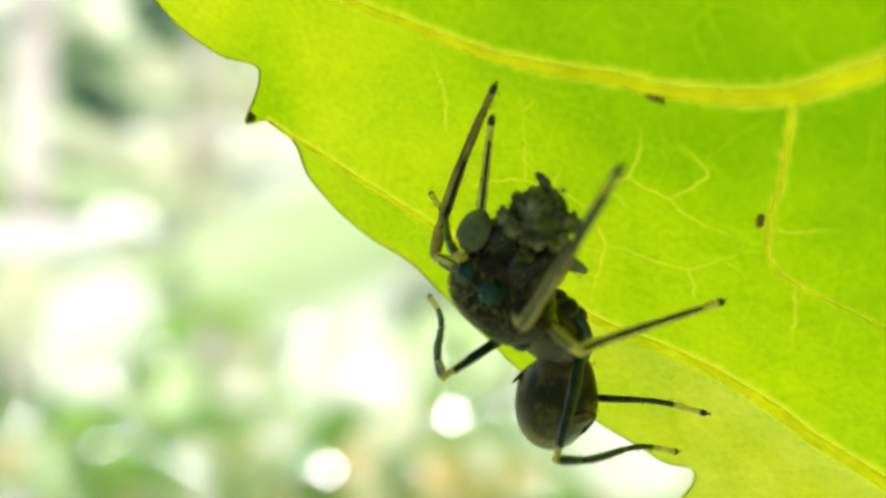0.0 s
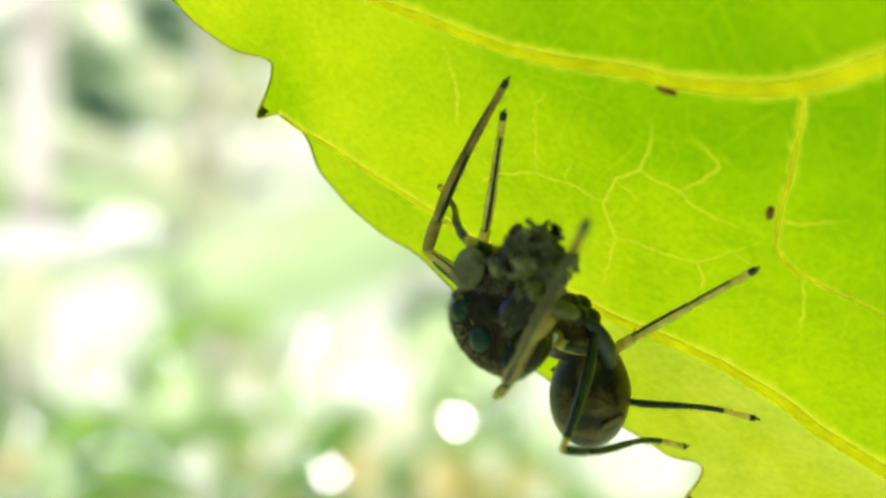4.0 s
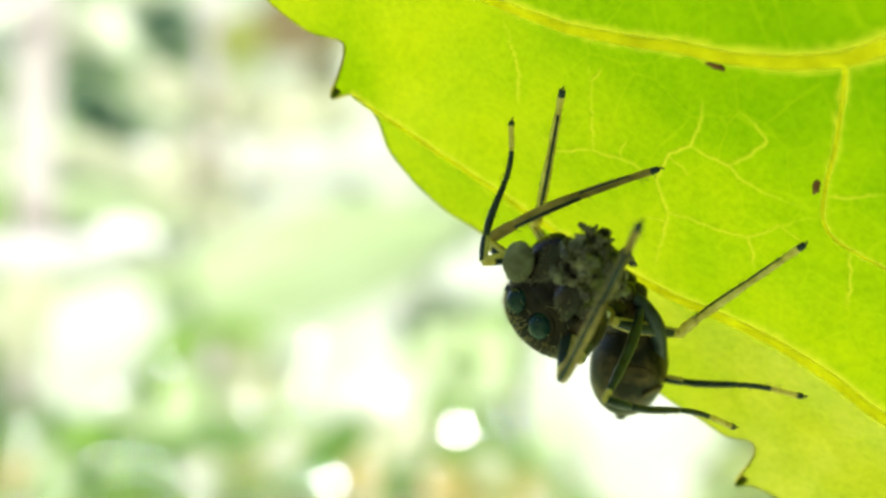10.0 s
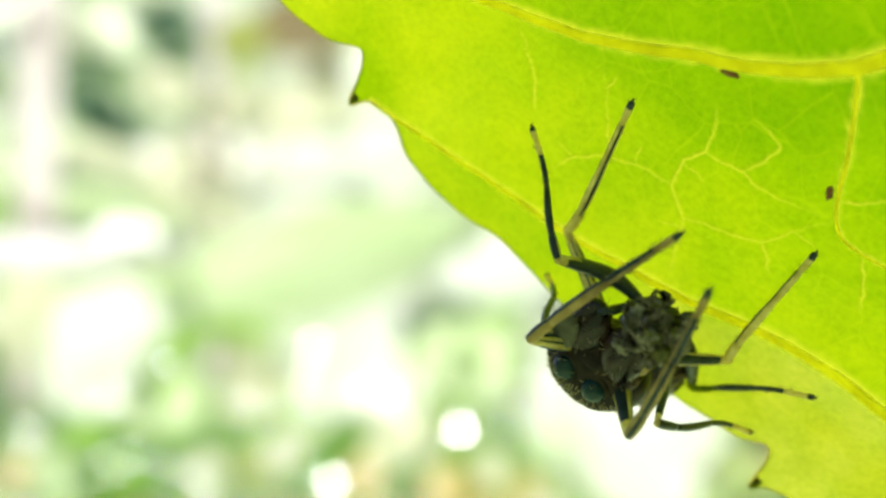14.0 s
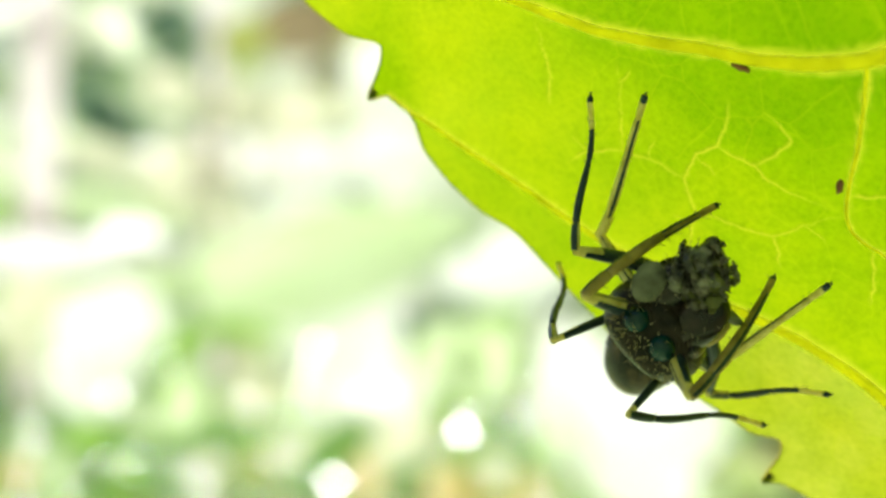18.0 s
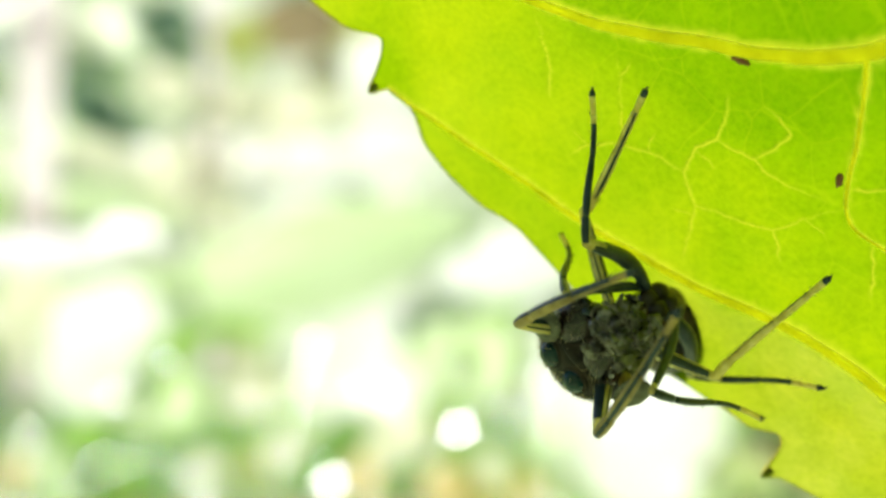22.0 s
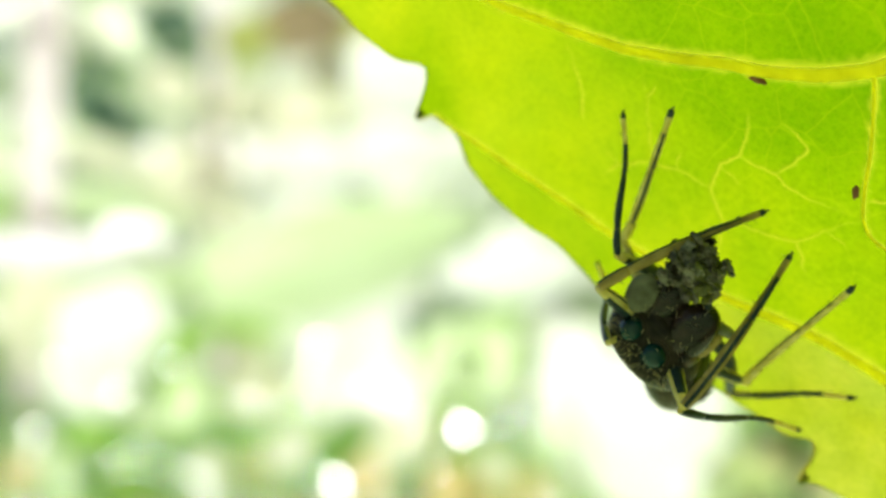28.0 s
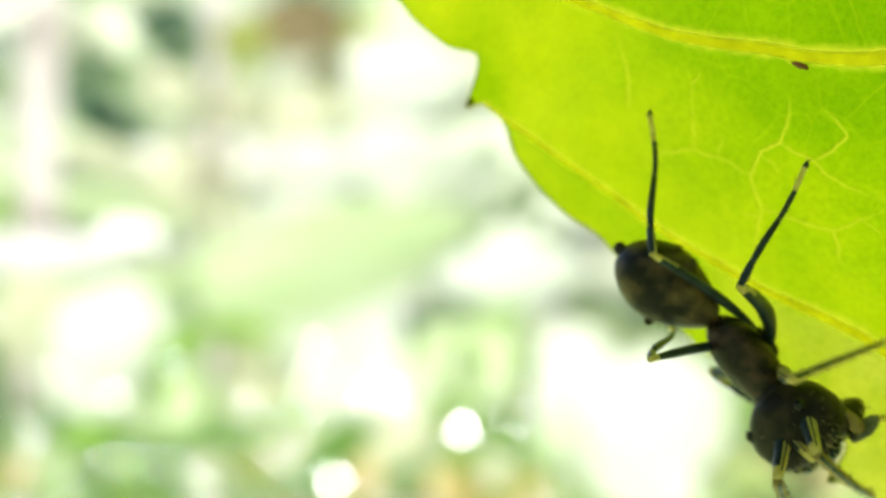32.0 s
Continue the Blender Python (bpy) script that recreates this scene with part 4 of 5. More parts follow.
    tube(bm, glide([(0, 0, 0), (0.28, 0.14 * s, 0.06), (0.68, 0.10 * s, 0.02)], 4), [0.13, 0.13, 0.14, 0.15, 0.15, 0.16, 0.16, 0.15, 0.14], 8)
    palp = part("feeler", scaled(bm), TAWNY, SPIDER, "short flattened feeler")
    palp.location = Vector((0.84, 0.66 * s, -0.34)) * UNIT
    lump("paddle", (0.76, 0.04 * s, -0.14), (0.12, 0.31, 0.40), PALP, palp, "flat grey oval end of the feeler", 0.08, 4.0 + s, 2.0, Matrix.Rotation(radians(-16 * s), 3, "Z") @ Matrix.Rotation(radians(22 * s), 3, "X"))
    hairs("hair", palp, 40, 30 + s, (0.76, 0.04 * s, -0.14), (0.13, 0.30, 0.40), lambda d: abs(d.x) < 0.6, (0.05, 0.13), HAIR, "", 0.006)
    return jaw, palp




def limb(name, line, radii, parent, paint, mats, label="", around=24):
    """A leg segment; paint(along, around) chooses one of mats."""
    bm = bmesh.new()
    rings = tube(bm, [Vector(p) * MM for p in line], [r * MM for r in radii], around)
    n = len(line) - 1
    bm.faces.ensure_lookup_table()
    for i in range(n):
        for k in range(around):
            bm.faces[i * around + k].material_index = paint((i + 0.5) / n, k / around)
    me = part(name, bm, mats, parent, label)
    return me


def profile(n, *knots):
    """Radii along n + 1 rings through knots (place 0..1, radius)."""
    out = []
    for i in range(n + 1):
        s = i / n
        for (a, ra), (b, rb) in zip(knots, knots[1:]):
            if a <= s <= b:
                w = (s - a) / (b - a)
                w = w * w * (3 - 2 * w)
                out.append(ra * (1 - w) + rb * w)
                break
    return out


def build_leg(which, s):
    """Femur and shank along their own +x; the knee bends in their x-z plane."""
    femur_length, shank_length = LENGTHS[which]
    fat = {"first": 0.74, "second": 0.62, "third": 0.72, "fourth": 0.46}[which]
    dark_leg = which in ("third", "fourth")
    side = "left" if s > 0 else "right"

    def stripe(along, around):
        black = (0.08 < around < 0.36 or 0.60 < around < 0.86) and 0.04 < along < 0.84
        line = around % 0.5 < 0.04 and along < 0.95
        return 1 if black or line else 0

    def plain_dark(along, around):
        return 0 if along > 0.9 or (dark_leg and along > 0.82 and 0.3 < around < 0.6) else 1

    paint = plain_dark if dark_leg else stripe
    mats = [AMBER, LEG_BLACK]
    n = 14
    line = [(femur_length * i / n, 0, {"third": -0.27, "fourth": -0.14}.get(which, 0.05) * math.sin(math.pi * (i / n) ** 0.65)) for i in range(n + 1)]
    femur = limb("femur", line, [fat * r for r in profile(n, (0, 0.11), (0.12, 0.15), (0.35, 0.19), (0.7, 0.16), (0.94, 0.12), (1, 0.10))], SPIDER, paint, mats,
                 ("black %s femur on the %s side" if dark_leg else "amber %s femur with black stripes on the %s side") % (which, side))
    marks = [0.0, 0.17, 0.56, 0.84, 1.0]
    names = ["patella", "tibia", "metatarsus", "tarsus"]
    radii = {"first": [((0, 0.082), (0.4, 0.096), (0.85, 0.094), (1, 0.080)), ((0, 0.078), (0.3, 0.092), (0.7, 0.088), (1, 0.074)),
                       ((0, 0.070), (0.3, 0.072), (1, 0.058)), ((0, 0.054), (0.5, 0.060), (0.88, 0.054), (0.97, 0.040), (1, 0.018))],
             "second": [((0, 0.070), (0.4, 0.088), (0.85, 0.084), (1, 0.066)), ((0, 0.062), (0.3, 0.078), (0.7, 0.074), (1, 0.060)),
                        ((0, 0.056), (0.3, 0.062), (0.9, 0.058), (1, 0.050)), ((0, 0.046), (0.5, 0.058), (0.88, 0.058), (0.97, 0.044), (1, 0.018))],
             }.get(which, [((0, 0.062), (0.4, 0.074), (0.85, 0.068), (1, 0.055)), ((0, 0.054), (0.3, 0.062), (0.7, 0.056), (1, 0.046)),
                           ((0, 0.042), (0.3, 0.046), (0.85, 0.042), (1, 0.050)), ((0, 0.040), (0.5, 0.046), (0.88, 0.050), (0.97, 0.040), (1, 0.016))])

    def bow(x):
        u = x / shank_length
        if which == "second":
            return -0.10 * math.sin(math.pi * u ** 0.45)
        if which == "first":
            return 0.12 * math.sin(math.pi * u ** 0.8)
        return 0.07 * math.sin(2 * math.pi * min(1.0, u * 1.05)) - 0.05 * math.sin(math.pi * u)

    owner = None
    for k in range(4):
        a, b = marks[k] * shank_length, marks[k + 1] * shank_length
        n = 10
        line = [(a + (b - a) * i / n, 0.0, bow(a + (b - a) * i / n)) for i in range(n + 1)]
        if k == 3:
            def paint_k(along, around):
                return 1 if along > 0.72 else 0
            mats_k = [TAWNY if which == "first" else AMBER, LEG_BLACK]
        elif dark_leg:
            def paint_k(along, around, k=k):
                return 0 if (k == 0 and 0.3 < around < 0.7) or (k == 2 and along > 0.8) else 1
            mats_k = [AMBER, LEG_BLACK]
        elif which == "first" and k == 2:
            def paint_k(along, around):
                return 1 if around % 0.333 < 0.05 or 0.08 < around < 0.18 else 0
            mats_k = [TAWNY, LEG_BLACK]
        else:
            def paint_k(along, around, k=k):
                ring = along > 0.96 and k == 1
                return 0 if k == 0 and 0.2 < around < 0.7 else 1 if ring or around % 0.5 < 0.09 else 0
            mats_k = [TAWNY if which == "first" else AMBER, LEG_BLACK]
        made = limb(names[k] if owner else "shank", line, profile(n, *radii[k]), owner or SPIDER, paint_k, mats_k,
                    ("%s shank on the %s side, %s" % (which, side, "dark with amber joints" if dark_leg else "amber with thin black lines")) if not owner else "")
        if owner is None:
            owner = made
    rng = random.Random(40 + len(which) + s)
    bm = bmesh.new()
    for _ in range(70 if which == "first" else 24 if dark_leg else 40):
        x = rng.uniform(0.1, 0.97) * shank_length
        a = rng.uniform(0, 6.28)
        r = (0.08 if which == "first" else 0.055) * (1 - 0.3 * x / shank_length)
        root = Vector((x, r * math.sin(a), bow(x) + r * math.cos(a)))
        tip = root + Vector((rng.uniform(0.02, 0.10), (0.07 if dark_leg else 0.09) * math.sin(a) * 0.7, 0.06 * math.cos(a) - (0.04 if which == "first" else 0)))
        tube(bm, [root * MM, root.lerp(tip, 0.6) * MM, tip * MM], [0.006 * MM, 0.005 * MM, 0.001 * MM], 3, cap=False)
    part("bristles", bm, DARK_HAIR, owner, "fine dark bristles")
    bm = bmesh.new()
    for sy in (1, -1):
        end = Vector((shank_length, 0, 0))
        tube(bm, [p * MM for p in (end, end + Vector((0.04, 0.02 * sy, 0.0)), end + Vector((0.05, 0.03 * sy, -0.03)))], [0.014 * MM, 0.010 * MM, 0.003 * MM], 4)
    part("claw", bm, LEG_BLACK, owner)
    return femur, owner


def build_prey():
    thing = tagged(new("prey_remains"), "crumpled dark grey-brown chewed insect held in the spider's jaws", "prey")
    rng = random.Random(12)
    def crumple(p):
        n = 0.10 * noise.noise(p * 4.5) + 0.07 * noise.noise(p * 9.0 + Vector((3, 1, 7))) + 0.04 * noise.noise(p * 18.0)
        return p * (1 + n / max(0.2, p.length))

    lump("core", (0, 0, 0), (0.48, 0.46, 0.42), PREY, thing, "crumpled grey-brown body", 0.35, 6.0, 2.4, cuts=5, shape=crumple)
    for i in range(150):
        bm = bmesh.new()
        d = Vector((rng.gauss(0, 1), rng.gauss(0, 1), rng.gauss(0, 1))).normalized() * rng.uniform(0.46, 0.78)
        d *= 1 + 0.6 * noise.noise(d * 3.2 + Vector((5, 2, 8)))
        c = Vector((d.x * 0.86, d.y * 0.82, d.z * 0.78))
        r = rng.uniform(0.06, 0.14)
        turn = d.to_track_quat("Z", "Y").to_matrix() @ Euler((rng.uniform(-0.9, 0.9), rng.uniform(-0.9, 0.9), rng.uniform(0, 6.28))).to_matrix()
        blob(bm, (0, 0, 0), (r * rng.uniform(1.0, 1.9), r * rng.uniform(0.7, 1.2), r * rng.uniform(0.35, 0.75)), 0.5, i * 1.3, 3, 2.2, turn)
        for v in bm.verts:
            v.co += 0.05 * noise.noise_vector(v.co * 9.0 + Vector((i, 0, 0))) + c
        kind = PREY_SKIN if i % 3 == 0 else PREY_OLIVE if d.y < -0.2 and i % 2 else PREY
        part("chunk", scaled(bm), kind, thing)
    for i in range(5):
        bm = bmesh.new()
        d = Vector((rng.gauss(0.5, 1), rng.gauss(0, 1), rng.gauss(-0.2, 1))).normalized()
        c = Vector((d.x * 0.40, d.y * 0.62, d.z * 0.62))
        l, w = rng.uniform(0.12, 0.22), rng.uniform(0.10, 0.18)
        turn = Matrix.Translation(c) @ d.to_track_quat("X", "Z").to_matrix().to_4x4() @ pose(0, 0, 0, rng.uniform(0, 360), rng.uniform(40, 90), 0)
        leaf_shape(bm, l, w, 0.5, rng.uniform(-0.3, 0.5), m=turn, steps=4)
        part("shred", scaled(bm), PREY_SKIN, thing, "torn grey skin")
    bm = bmesh.new()
    for i in range(50):
        d = Vector((rng.gauss(0, 1), rng.gauss(0, 1), rng.gauss(0, 1))).normalized()
        root = Vector((d.x * 0.62, d.y * 0.62, d.z * 0.58))
        way = (d + Vector((rng.uniform(-1, 1), rng.uniform(-1, 1), rng.uniform(-1, 1)))).normalized()
        l = rng.uniform(0.04, 0.09)
        tube(bm, [root, root + way * l * 0.5, root + way * l + Vector((0, 0, -0.03))], [0.016, 0.013, 0.004], 3, cap=False)
    part("fuzz", scaled(bm), PREY_SKIN, thing, "short torn fibres")
    return thing


build_body()
abdomen = build_abdomen()
MOUTH = {s: build_mouth(s) for s in (1, -1)}
LEG_PIECES = {(which, s): build_leg(which, s) for which in LENGTHS for s in (1, -1)}
prey = build_prey()
prey.scale = (0.95, 0.95, 0.95)


# ---- motion ----
LEAF_ROWS = [  # seconds, place in mm, turn in degrees
    (0, 2.748, -11.787, 0.804, 125.53, 0.33, -30.62), (0.5, 2.948, -11.481, 0.873, 125.78, 0.05, -31.12),
    (1, 2.933, -11.512, 0.865, 125.19, 0.29, -30.67), (1.5, 2.858, -11.551, 0.911, 125.01, 0.5, -29.89),
    (2, 2.778, -11.692, 0.926, 124.42, 0.93, -30.05), (2.5, 2.869, -11.673, 0.841, 124.83, 0.86, -30.28),
    (3, 2.912, -11.622, 0.872, 124.46, 0.61, -30.55), (3.5, 2.922, -11.577, 0.945, 125.19, 0.3, -30.06),
    (5.5, 2.616, -11.606, 1.093, 123.26, 0.22, -31.01), (6, 2.686, -11.642, 1.15, 122.81, 0.54, -30.95),
    (6.5, 2.718, -11.679, 1.154, 122.93, 0.93, -31.23), (7, 2.998, -11.702, 0.998, 123.08, 1.59, -31.46),
    (7.5, 3.195, -11.289, 1.221, 123.73, 0.53, -32.29), (8, 3.258, -11.081, 1.598, 123.3, -0.14, -33),
    (8.5, 3.346, -11.038, 1.609, 123.37, -0.05, -33.5), (9, 3.461, -11.019, 1.511, 122.96, 0.11, -33.44),
    (9.5, 3.658, -10.788, 1.465, 123.06, 0.34, -33.83), (10, 3.706, -10.728, 1.516, 122.95, 0.38, -34.08),
    (10.5, 3.707, -10.841, 1.536, 122.63, 0.66, -33.79), (11, 3.727, -10.825, 1.544, 122.31, 0.83, -33.91),
    (11.5, 3.805, -10.658, 1.484, 122.35, 0.87, -33.83), (12, 3.793, -10.674, 1.441, 122.63, 0.92, -34.21),
    (12.5, 3.827, -10.606, 1.386, 123.04, 0.63, -34.46), (13, 3.841, -10.562, 1.31, 123.15, 0, -34.76),
    (13.5, 3.882, -10.459, 1.382, 123.38, 0.01, -34.61), (14, 3.943, -10.433, 1.439, 123.01, 0.42, -34.52),
    (14.5, 3.878, -10.466, 1.485, 123.29, 0.1, -34.63), (16.5, 4.055, -10.261, 1.491, 123.25, 0.1, -36.05),
    (17, 4.13, -10.12, 1.51, 122.76, 0.16, -36.24), (17.5, 4.095, -10.175, 1.556, 122.61, 0.35, -35.7),
    (18, 4.133, -10.187, 1.557, 122.28, 0.5, -35.76), (18.5, 4.164, -10.197, 1.449, 122.78, 0.29, -36.29),
    (19, 4.152, -10.068, 1.565, 122.31, 0.31, -35.96), (19.5, 4.136, -10.171, 1.591, 122.4, 0.41, -35.61),
    (20, 4.174, -10.136, 1.539, 122.05, 0.38, -35.81), (20.5, 4.184, -10.2, 1.572, 122.19, 0.56, -36),
    (21, 4.191, -10.159, 1.612, 121.98, 0.54, -36.08), (21.5, 4.156, -10.267, 1.653, 121.31, 0.9, -35.43),
    (22, 4.168, -10.193, 1.629, 122.1, 0.58, -36.02), (22.5, 4.23, -10.012, 1.436, 122.85, 0.32, -36.19),
    (23, 4.218, -10.133, 1.349, 122.99, 0.27, -36.92), (23.5, 4.236, -10.031, 1.409, 122.74, 0.29, -36.53),
    (24, 4.296, -9.961, 1.257, 122.98, 0.11, -36.87), (24.5, 4.201, -9.852, 1.489, 122.63, -0.24, -37.13),
    (25, 4.168, -9.601, 1.641, 122.35, -0.86, -38.38), (25.5, 4.217, -9.436, 1.682, 122.27, -0.91, -38.69),
    (27.5, 4.393, -9.445, 1.588, 121.58, -0.54, -38.92), (28, 4.663, -8.934, 1.451, 121.37, -0.82, -39.49),
    (28.5, 4.72, -8.913, 1.439, 121.35, -0.83, -39.84), (29, 4.774, -8.755, 1.49, 121.33, -0.57, -39.43),
    (29.5, 5.024, -8.614, 1.438, 120.95, -0.85, -41.6), (30, 5.205, -8.412, 1.318, 121.01, -1.4, -42.7),
    (30.5, 5.72, -7.249, 1.405, 120.47, -1.83, -45.51), (31, 5.332, -8.657, 1.633, 117.6, -0.89, -42.39),
    (31.5, 5.337, -8.54, 1.721, 116.6, -0.71, -41.03), (32, 5.439, -8.388, 1.708, 117.13, -0.87, -41.28),
]
BODY_ROWS = [  # seconds; on the leaf: place in mm, turn as a quaternion; way of the abdomen from the waist; place of the prey before the head
    (0, -1.59, -1.35, 1.35, 0.689, -0.028, -0.371, 0.622, -0.7, 0.12, 0.7, 1.55, -0.26, -1.33),
    (1, -1.67, -1.32, 1.39, 0.675, -0.029, -0.371, 0.637, -0.73, 0.14, 0.67, 1.51, -0.29, -1.34),
    (1.5, -1.6, -1.25, 1.49, 0.654, -0.023, -0.373, 0.658, -0.84, -0.12, 0.53, 1.41, -0.37, -1.43),
    (2, -1.67, -1.57, 1.75, 0.625, -0.005, -0.569, 0.535, -0.44, -0.46, 0.77, 1.46, -0.1, -1.64),
    (3, -1.71, -1.63, 1.61, 0.627, 0.01, -0.572, 0.529, -0.41, -0.47, 0.78, 1.43, -0.15, -1.62),
    (6, -1.52, -1.58, 1.59, 0.653, -0.016, -0.55, 0.521, -0.43, -0.36, 0.82, 1.55, -0.08, -1.56),
    (7, -1.75, -1.88, 1.55, 0.634, 0.09, -0.581, 0.503, -0.24, -0.21, 0.95, 1.31, -0.35, -1.62),
    (9, -1.8, -1.91, 1.52, 0.654, 0.088, -0.554, 0.507, -0.24, -0.3, 0.92, 1.36, -0.47, -1.45),
    (11.5, -1.8, -1.91, 1.52, 0.654, 0.088, -0.554, 0.507, -0.24, -0.3, 0.92, 1.36, -0.47, -1.45),
    (12, -1.99, -2.27, 1.55, 0.639, 0.119, -0.643, 0.406, -0.1, -0.53, 0.84, 1.34, -0.39, -1.83),
    (13, -1.96, -2.32, 1.46, 0.587, 0.181, -0.612, 0.497, 0.03, -0.13, 0.99, 1.12, -0.91, -1.59),
    (14, -1.67, -2.68, 1.43, 0.672, 0.209, -0.582, 0.408, -0.25, -0.11, 0.96, 1.4, -0.73, -1.75),
    (14.5, -1.44, -2.59, 1.48, 0.705, 0.203, -0.522, 0.436, -0.46, 0.17, 0.87, 1.39, -0.77, -1.93),
    (16.5, -1.17, -2.4, 1.61, 0.825, 0.09, -0.43, 0.356, -0.84, 0.07, 0.53, 1.38, 0.04, -1.43),
    (18, -1.02, -2.32, 1.5, 0.844, 0.068, -0.413, 0.337, -0.78, -0.11, 0.62, 1.38, 0.17, -1.32),
    (18.5, -1.3, -2.36, 1.5, 0.795, 0.075, -0.506, 0.328, -0.61, -0.18, 0.77, 1.38, 0.15, -1.42),
    (19, -1.93, -2.86, 1.43, 0.59, 0.225, -0.671, 0.388, -0.28, -0.16, 0.95, 1.31, -0.72, -1.74),
    (22, -1.96, -2.7, 1.43, 0.599, 0.177, -0.689, 0.368, -0.28, -0.16, 0.95, 1.37, -0.53, -1.76),
    (25, -1.884, -2.669, 1.444, 0.624, 0.162, -0.674, 0.356, -0.28, -0.16, 0.95, 1.37, -0.53, -1.76),
    (25.5, -1.69, -2.59, 1.48, 0.689, 0.124, -0.636, 0.324, -0.75, -0.19, 0.63, 1.59, -0.12, -1.74),
    (27.5, -1.42, -2.43, 1.65, 0.813, 0.057, -0.442, 0.375, -0.83, -0.1, 0.54, 1.38, 0.43, -1.49),
    (28, -1.46, -2.5, 1.59, 0.81, 0.039, -0.444, 0.38, -0.84, -0.08, 0.53, 1.38, 0.41, -1.58),
    (29.5, -1.3, -2.39, 1.66, 0.817, 0.039, -0.441, 0.369, -0.81, -0.15, 0.57, 1.38, 0.47, -1.61),
    (29.8, -0.94, -2.32, 1.82, 0.811, 0.022, -0.442, 0.382, -0.82, -0.08, 0.57, 1.38, 0.13, -1.8),
    (30.1, -0.8, -2.58, 1.54, 0.808, 0.013, -0.431, 0.401, -0.83, 0.02, 0.55, 1.38, -0, -1.82),
    (30.4, -0.7, -2.35, 1.71, 0.82, -0.015, -0.395, 0.413, -0.77, 0.11, 0.63, 1.38, 0.22, -1.74),
    (30.7, -1.48, -2.21, 1.54, 0.807, -0.009, -0.387, 0.445, -0.92, -0.02, 0.39, 1.67, -0.21, -1.9),
    (31, -1.34, -2.1, 1.53, 0.814, -0.029, -0.39, 0.429, -0.88, -0.02, 0.47, 1.67, -0.21, -1.9),
    (31.2, -0.9, -2.38, 1.68, 0.946, 0.222, -0.203, 0.119, -0.61, -0.68, 0.4, 1.67, -0.21, -1.9),
    (31.4, -0.86, -2.73, 1.56, 0.952, 0.221, -0.203, 0.05, -0.79, -0.55, 0.28, 1.67, -0.21, -1.9),
    (31.7, -0.87, -3.58, 1.46, 0.921, -0.028, -0.176, -0.346, -0.64, -0.72, -0.27, 1.67, -0.21, -1.9),
    (32, -0.24, -3.71, 1.82, 0.872, -0.029, -0.02, -0.488, -0.97, -0.19, 0.16, 1.67, -0.21, -1.9),
]
STEPS_LEFT_FIRST = [  # seconds; on the leaf in mm: foot, knee
    (0, -1.72, 1.6, 0, -3.25, -0.92, 0.67), (1, -1.76, 1.6, 0, -3.36, -0.85, 0.72), (1.5, -1.61, 1.7, 0.2, -3.27, -0.78, 0.73), (2, -1.58, 1.71, 0.2, -3.27, -0.55, 1.21),
    (3, -1.58, 1.7, 0.2, -3.32, -0.65, 1.09), (6, -1.57, 1.68, 0.2, -3.18, -0.69, 1.1), (7, -1.21, 0.67, 0, -3.39, -1.12, 1.17), (8, -0.51, -0.06, 0.1, -3.37, -1.04, 1.1),
    (9, -0.51, -0.25, 0.2, -3.35, -0.95, 1.03), (11.5, -0.76, -0.41, 0, -3.53, -1.04, 1.07), (12, 0.16, 0.59, 2.4, -2.52, -0.69, 2.83), (13, 0.15, 0.49, 2.4, -2.5, -0.85, 2.9),
    (14, 0.6, 0.12, 2.4, -1.99, -1.35, 3.04), (14.5, 0.78, 0.35, 2.6, -1.88, -1.15, 3), (16.5, -0.36, -1.08, 0, -1.4, -0.78, 2.89), (18, -0.3, -1.01, 0, -1.16, -0.86, 2.94),
    (18.5, -0.51, -1.16, 0.2, -1.5, -0.85, 3), (19, 0.26, -0.16, 3, -2.42, -1.58, 3.03), (22, 0.25, -0.04, 3.6, -2.39, -1.38, 3.05), (25.5, 0.72, -0.02, 3.2, -2.02, -1.23, 3.03),
    (27.5, 0.35, -0.76, 0.4, -1.39, -0.64, 2.86), (28, 0.24, -0.89, 0.2, -1.45, -0.72, 2.78), (29.5, 0.34, -0.8, 0.2, -1.3, -0.56, 2.8), (29.8, 0.19, -1.37, 0.2, -1.02, -0.54, 2.9),
    (30.1, 0.65, -0.93, 0.6, -2.24, -1.78, 0.98), (30.4, -0.1, -1.08, 0, -0.72, -0.71, 2.95), (30.7, 0.15, -0.21, 0.4, -2.74, -0.94, 1.01), (31, -0.08, 0.04, 0, -2.69, -1.26, 0.83),
    (31.2, -0.17, -1.26, 0, -0.38, -0.76, 2.92), (31.4, 1.21, -3.14, 0, -1.7, -2.65, 0.74), (31.7, 1, -4.79, 0.2, 0.7, -3.1, 2.63), (32, 0.56, -6.03, 1.2, 1.04, -3.77, 3.12),
]
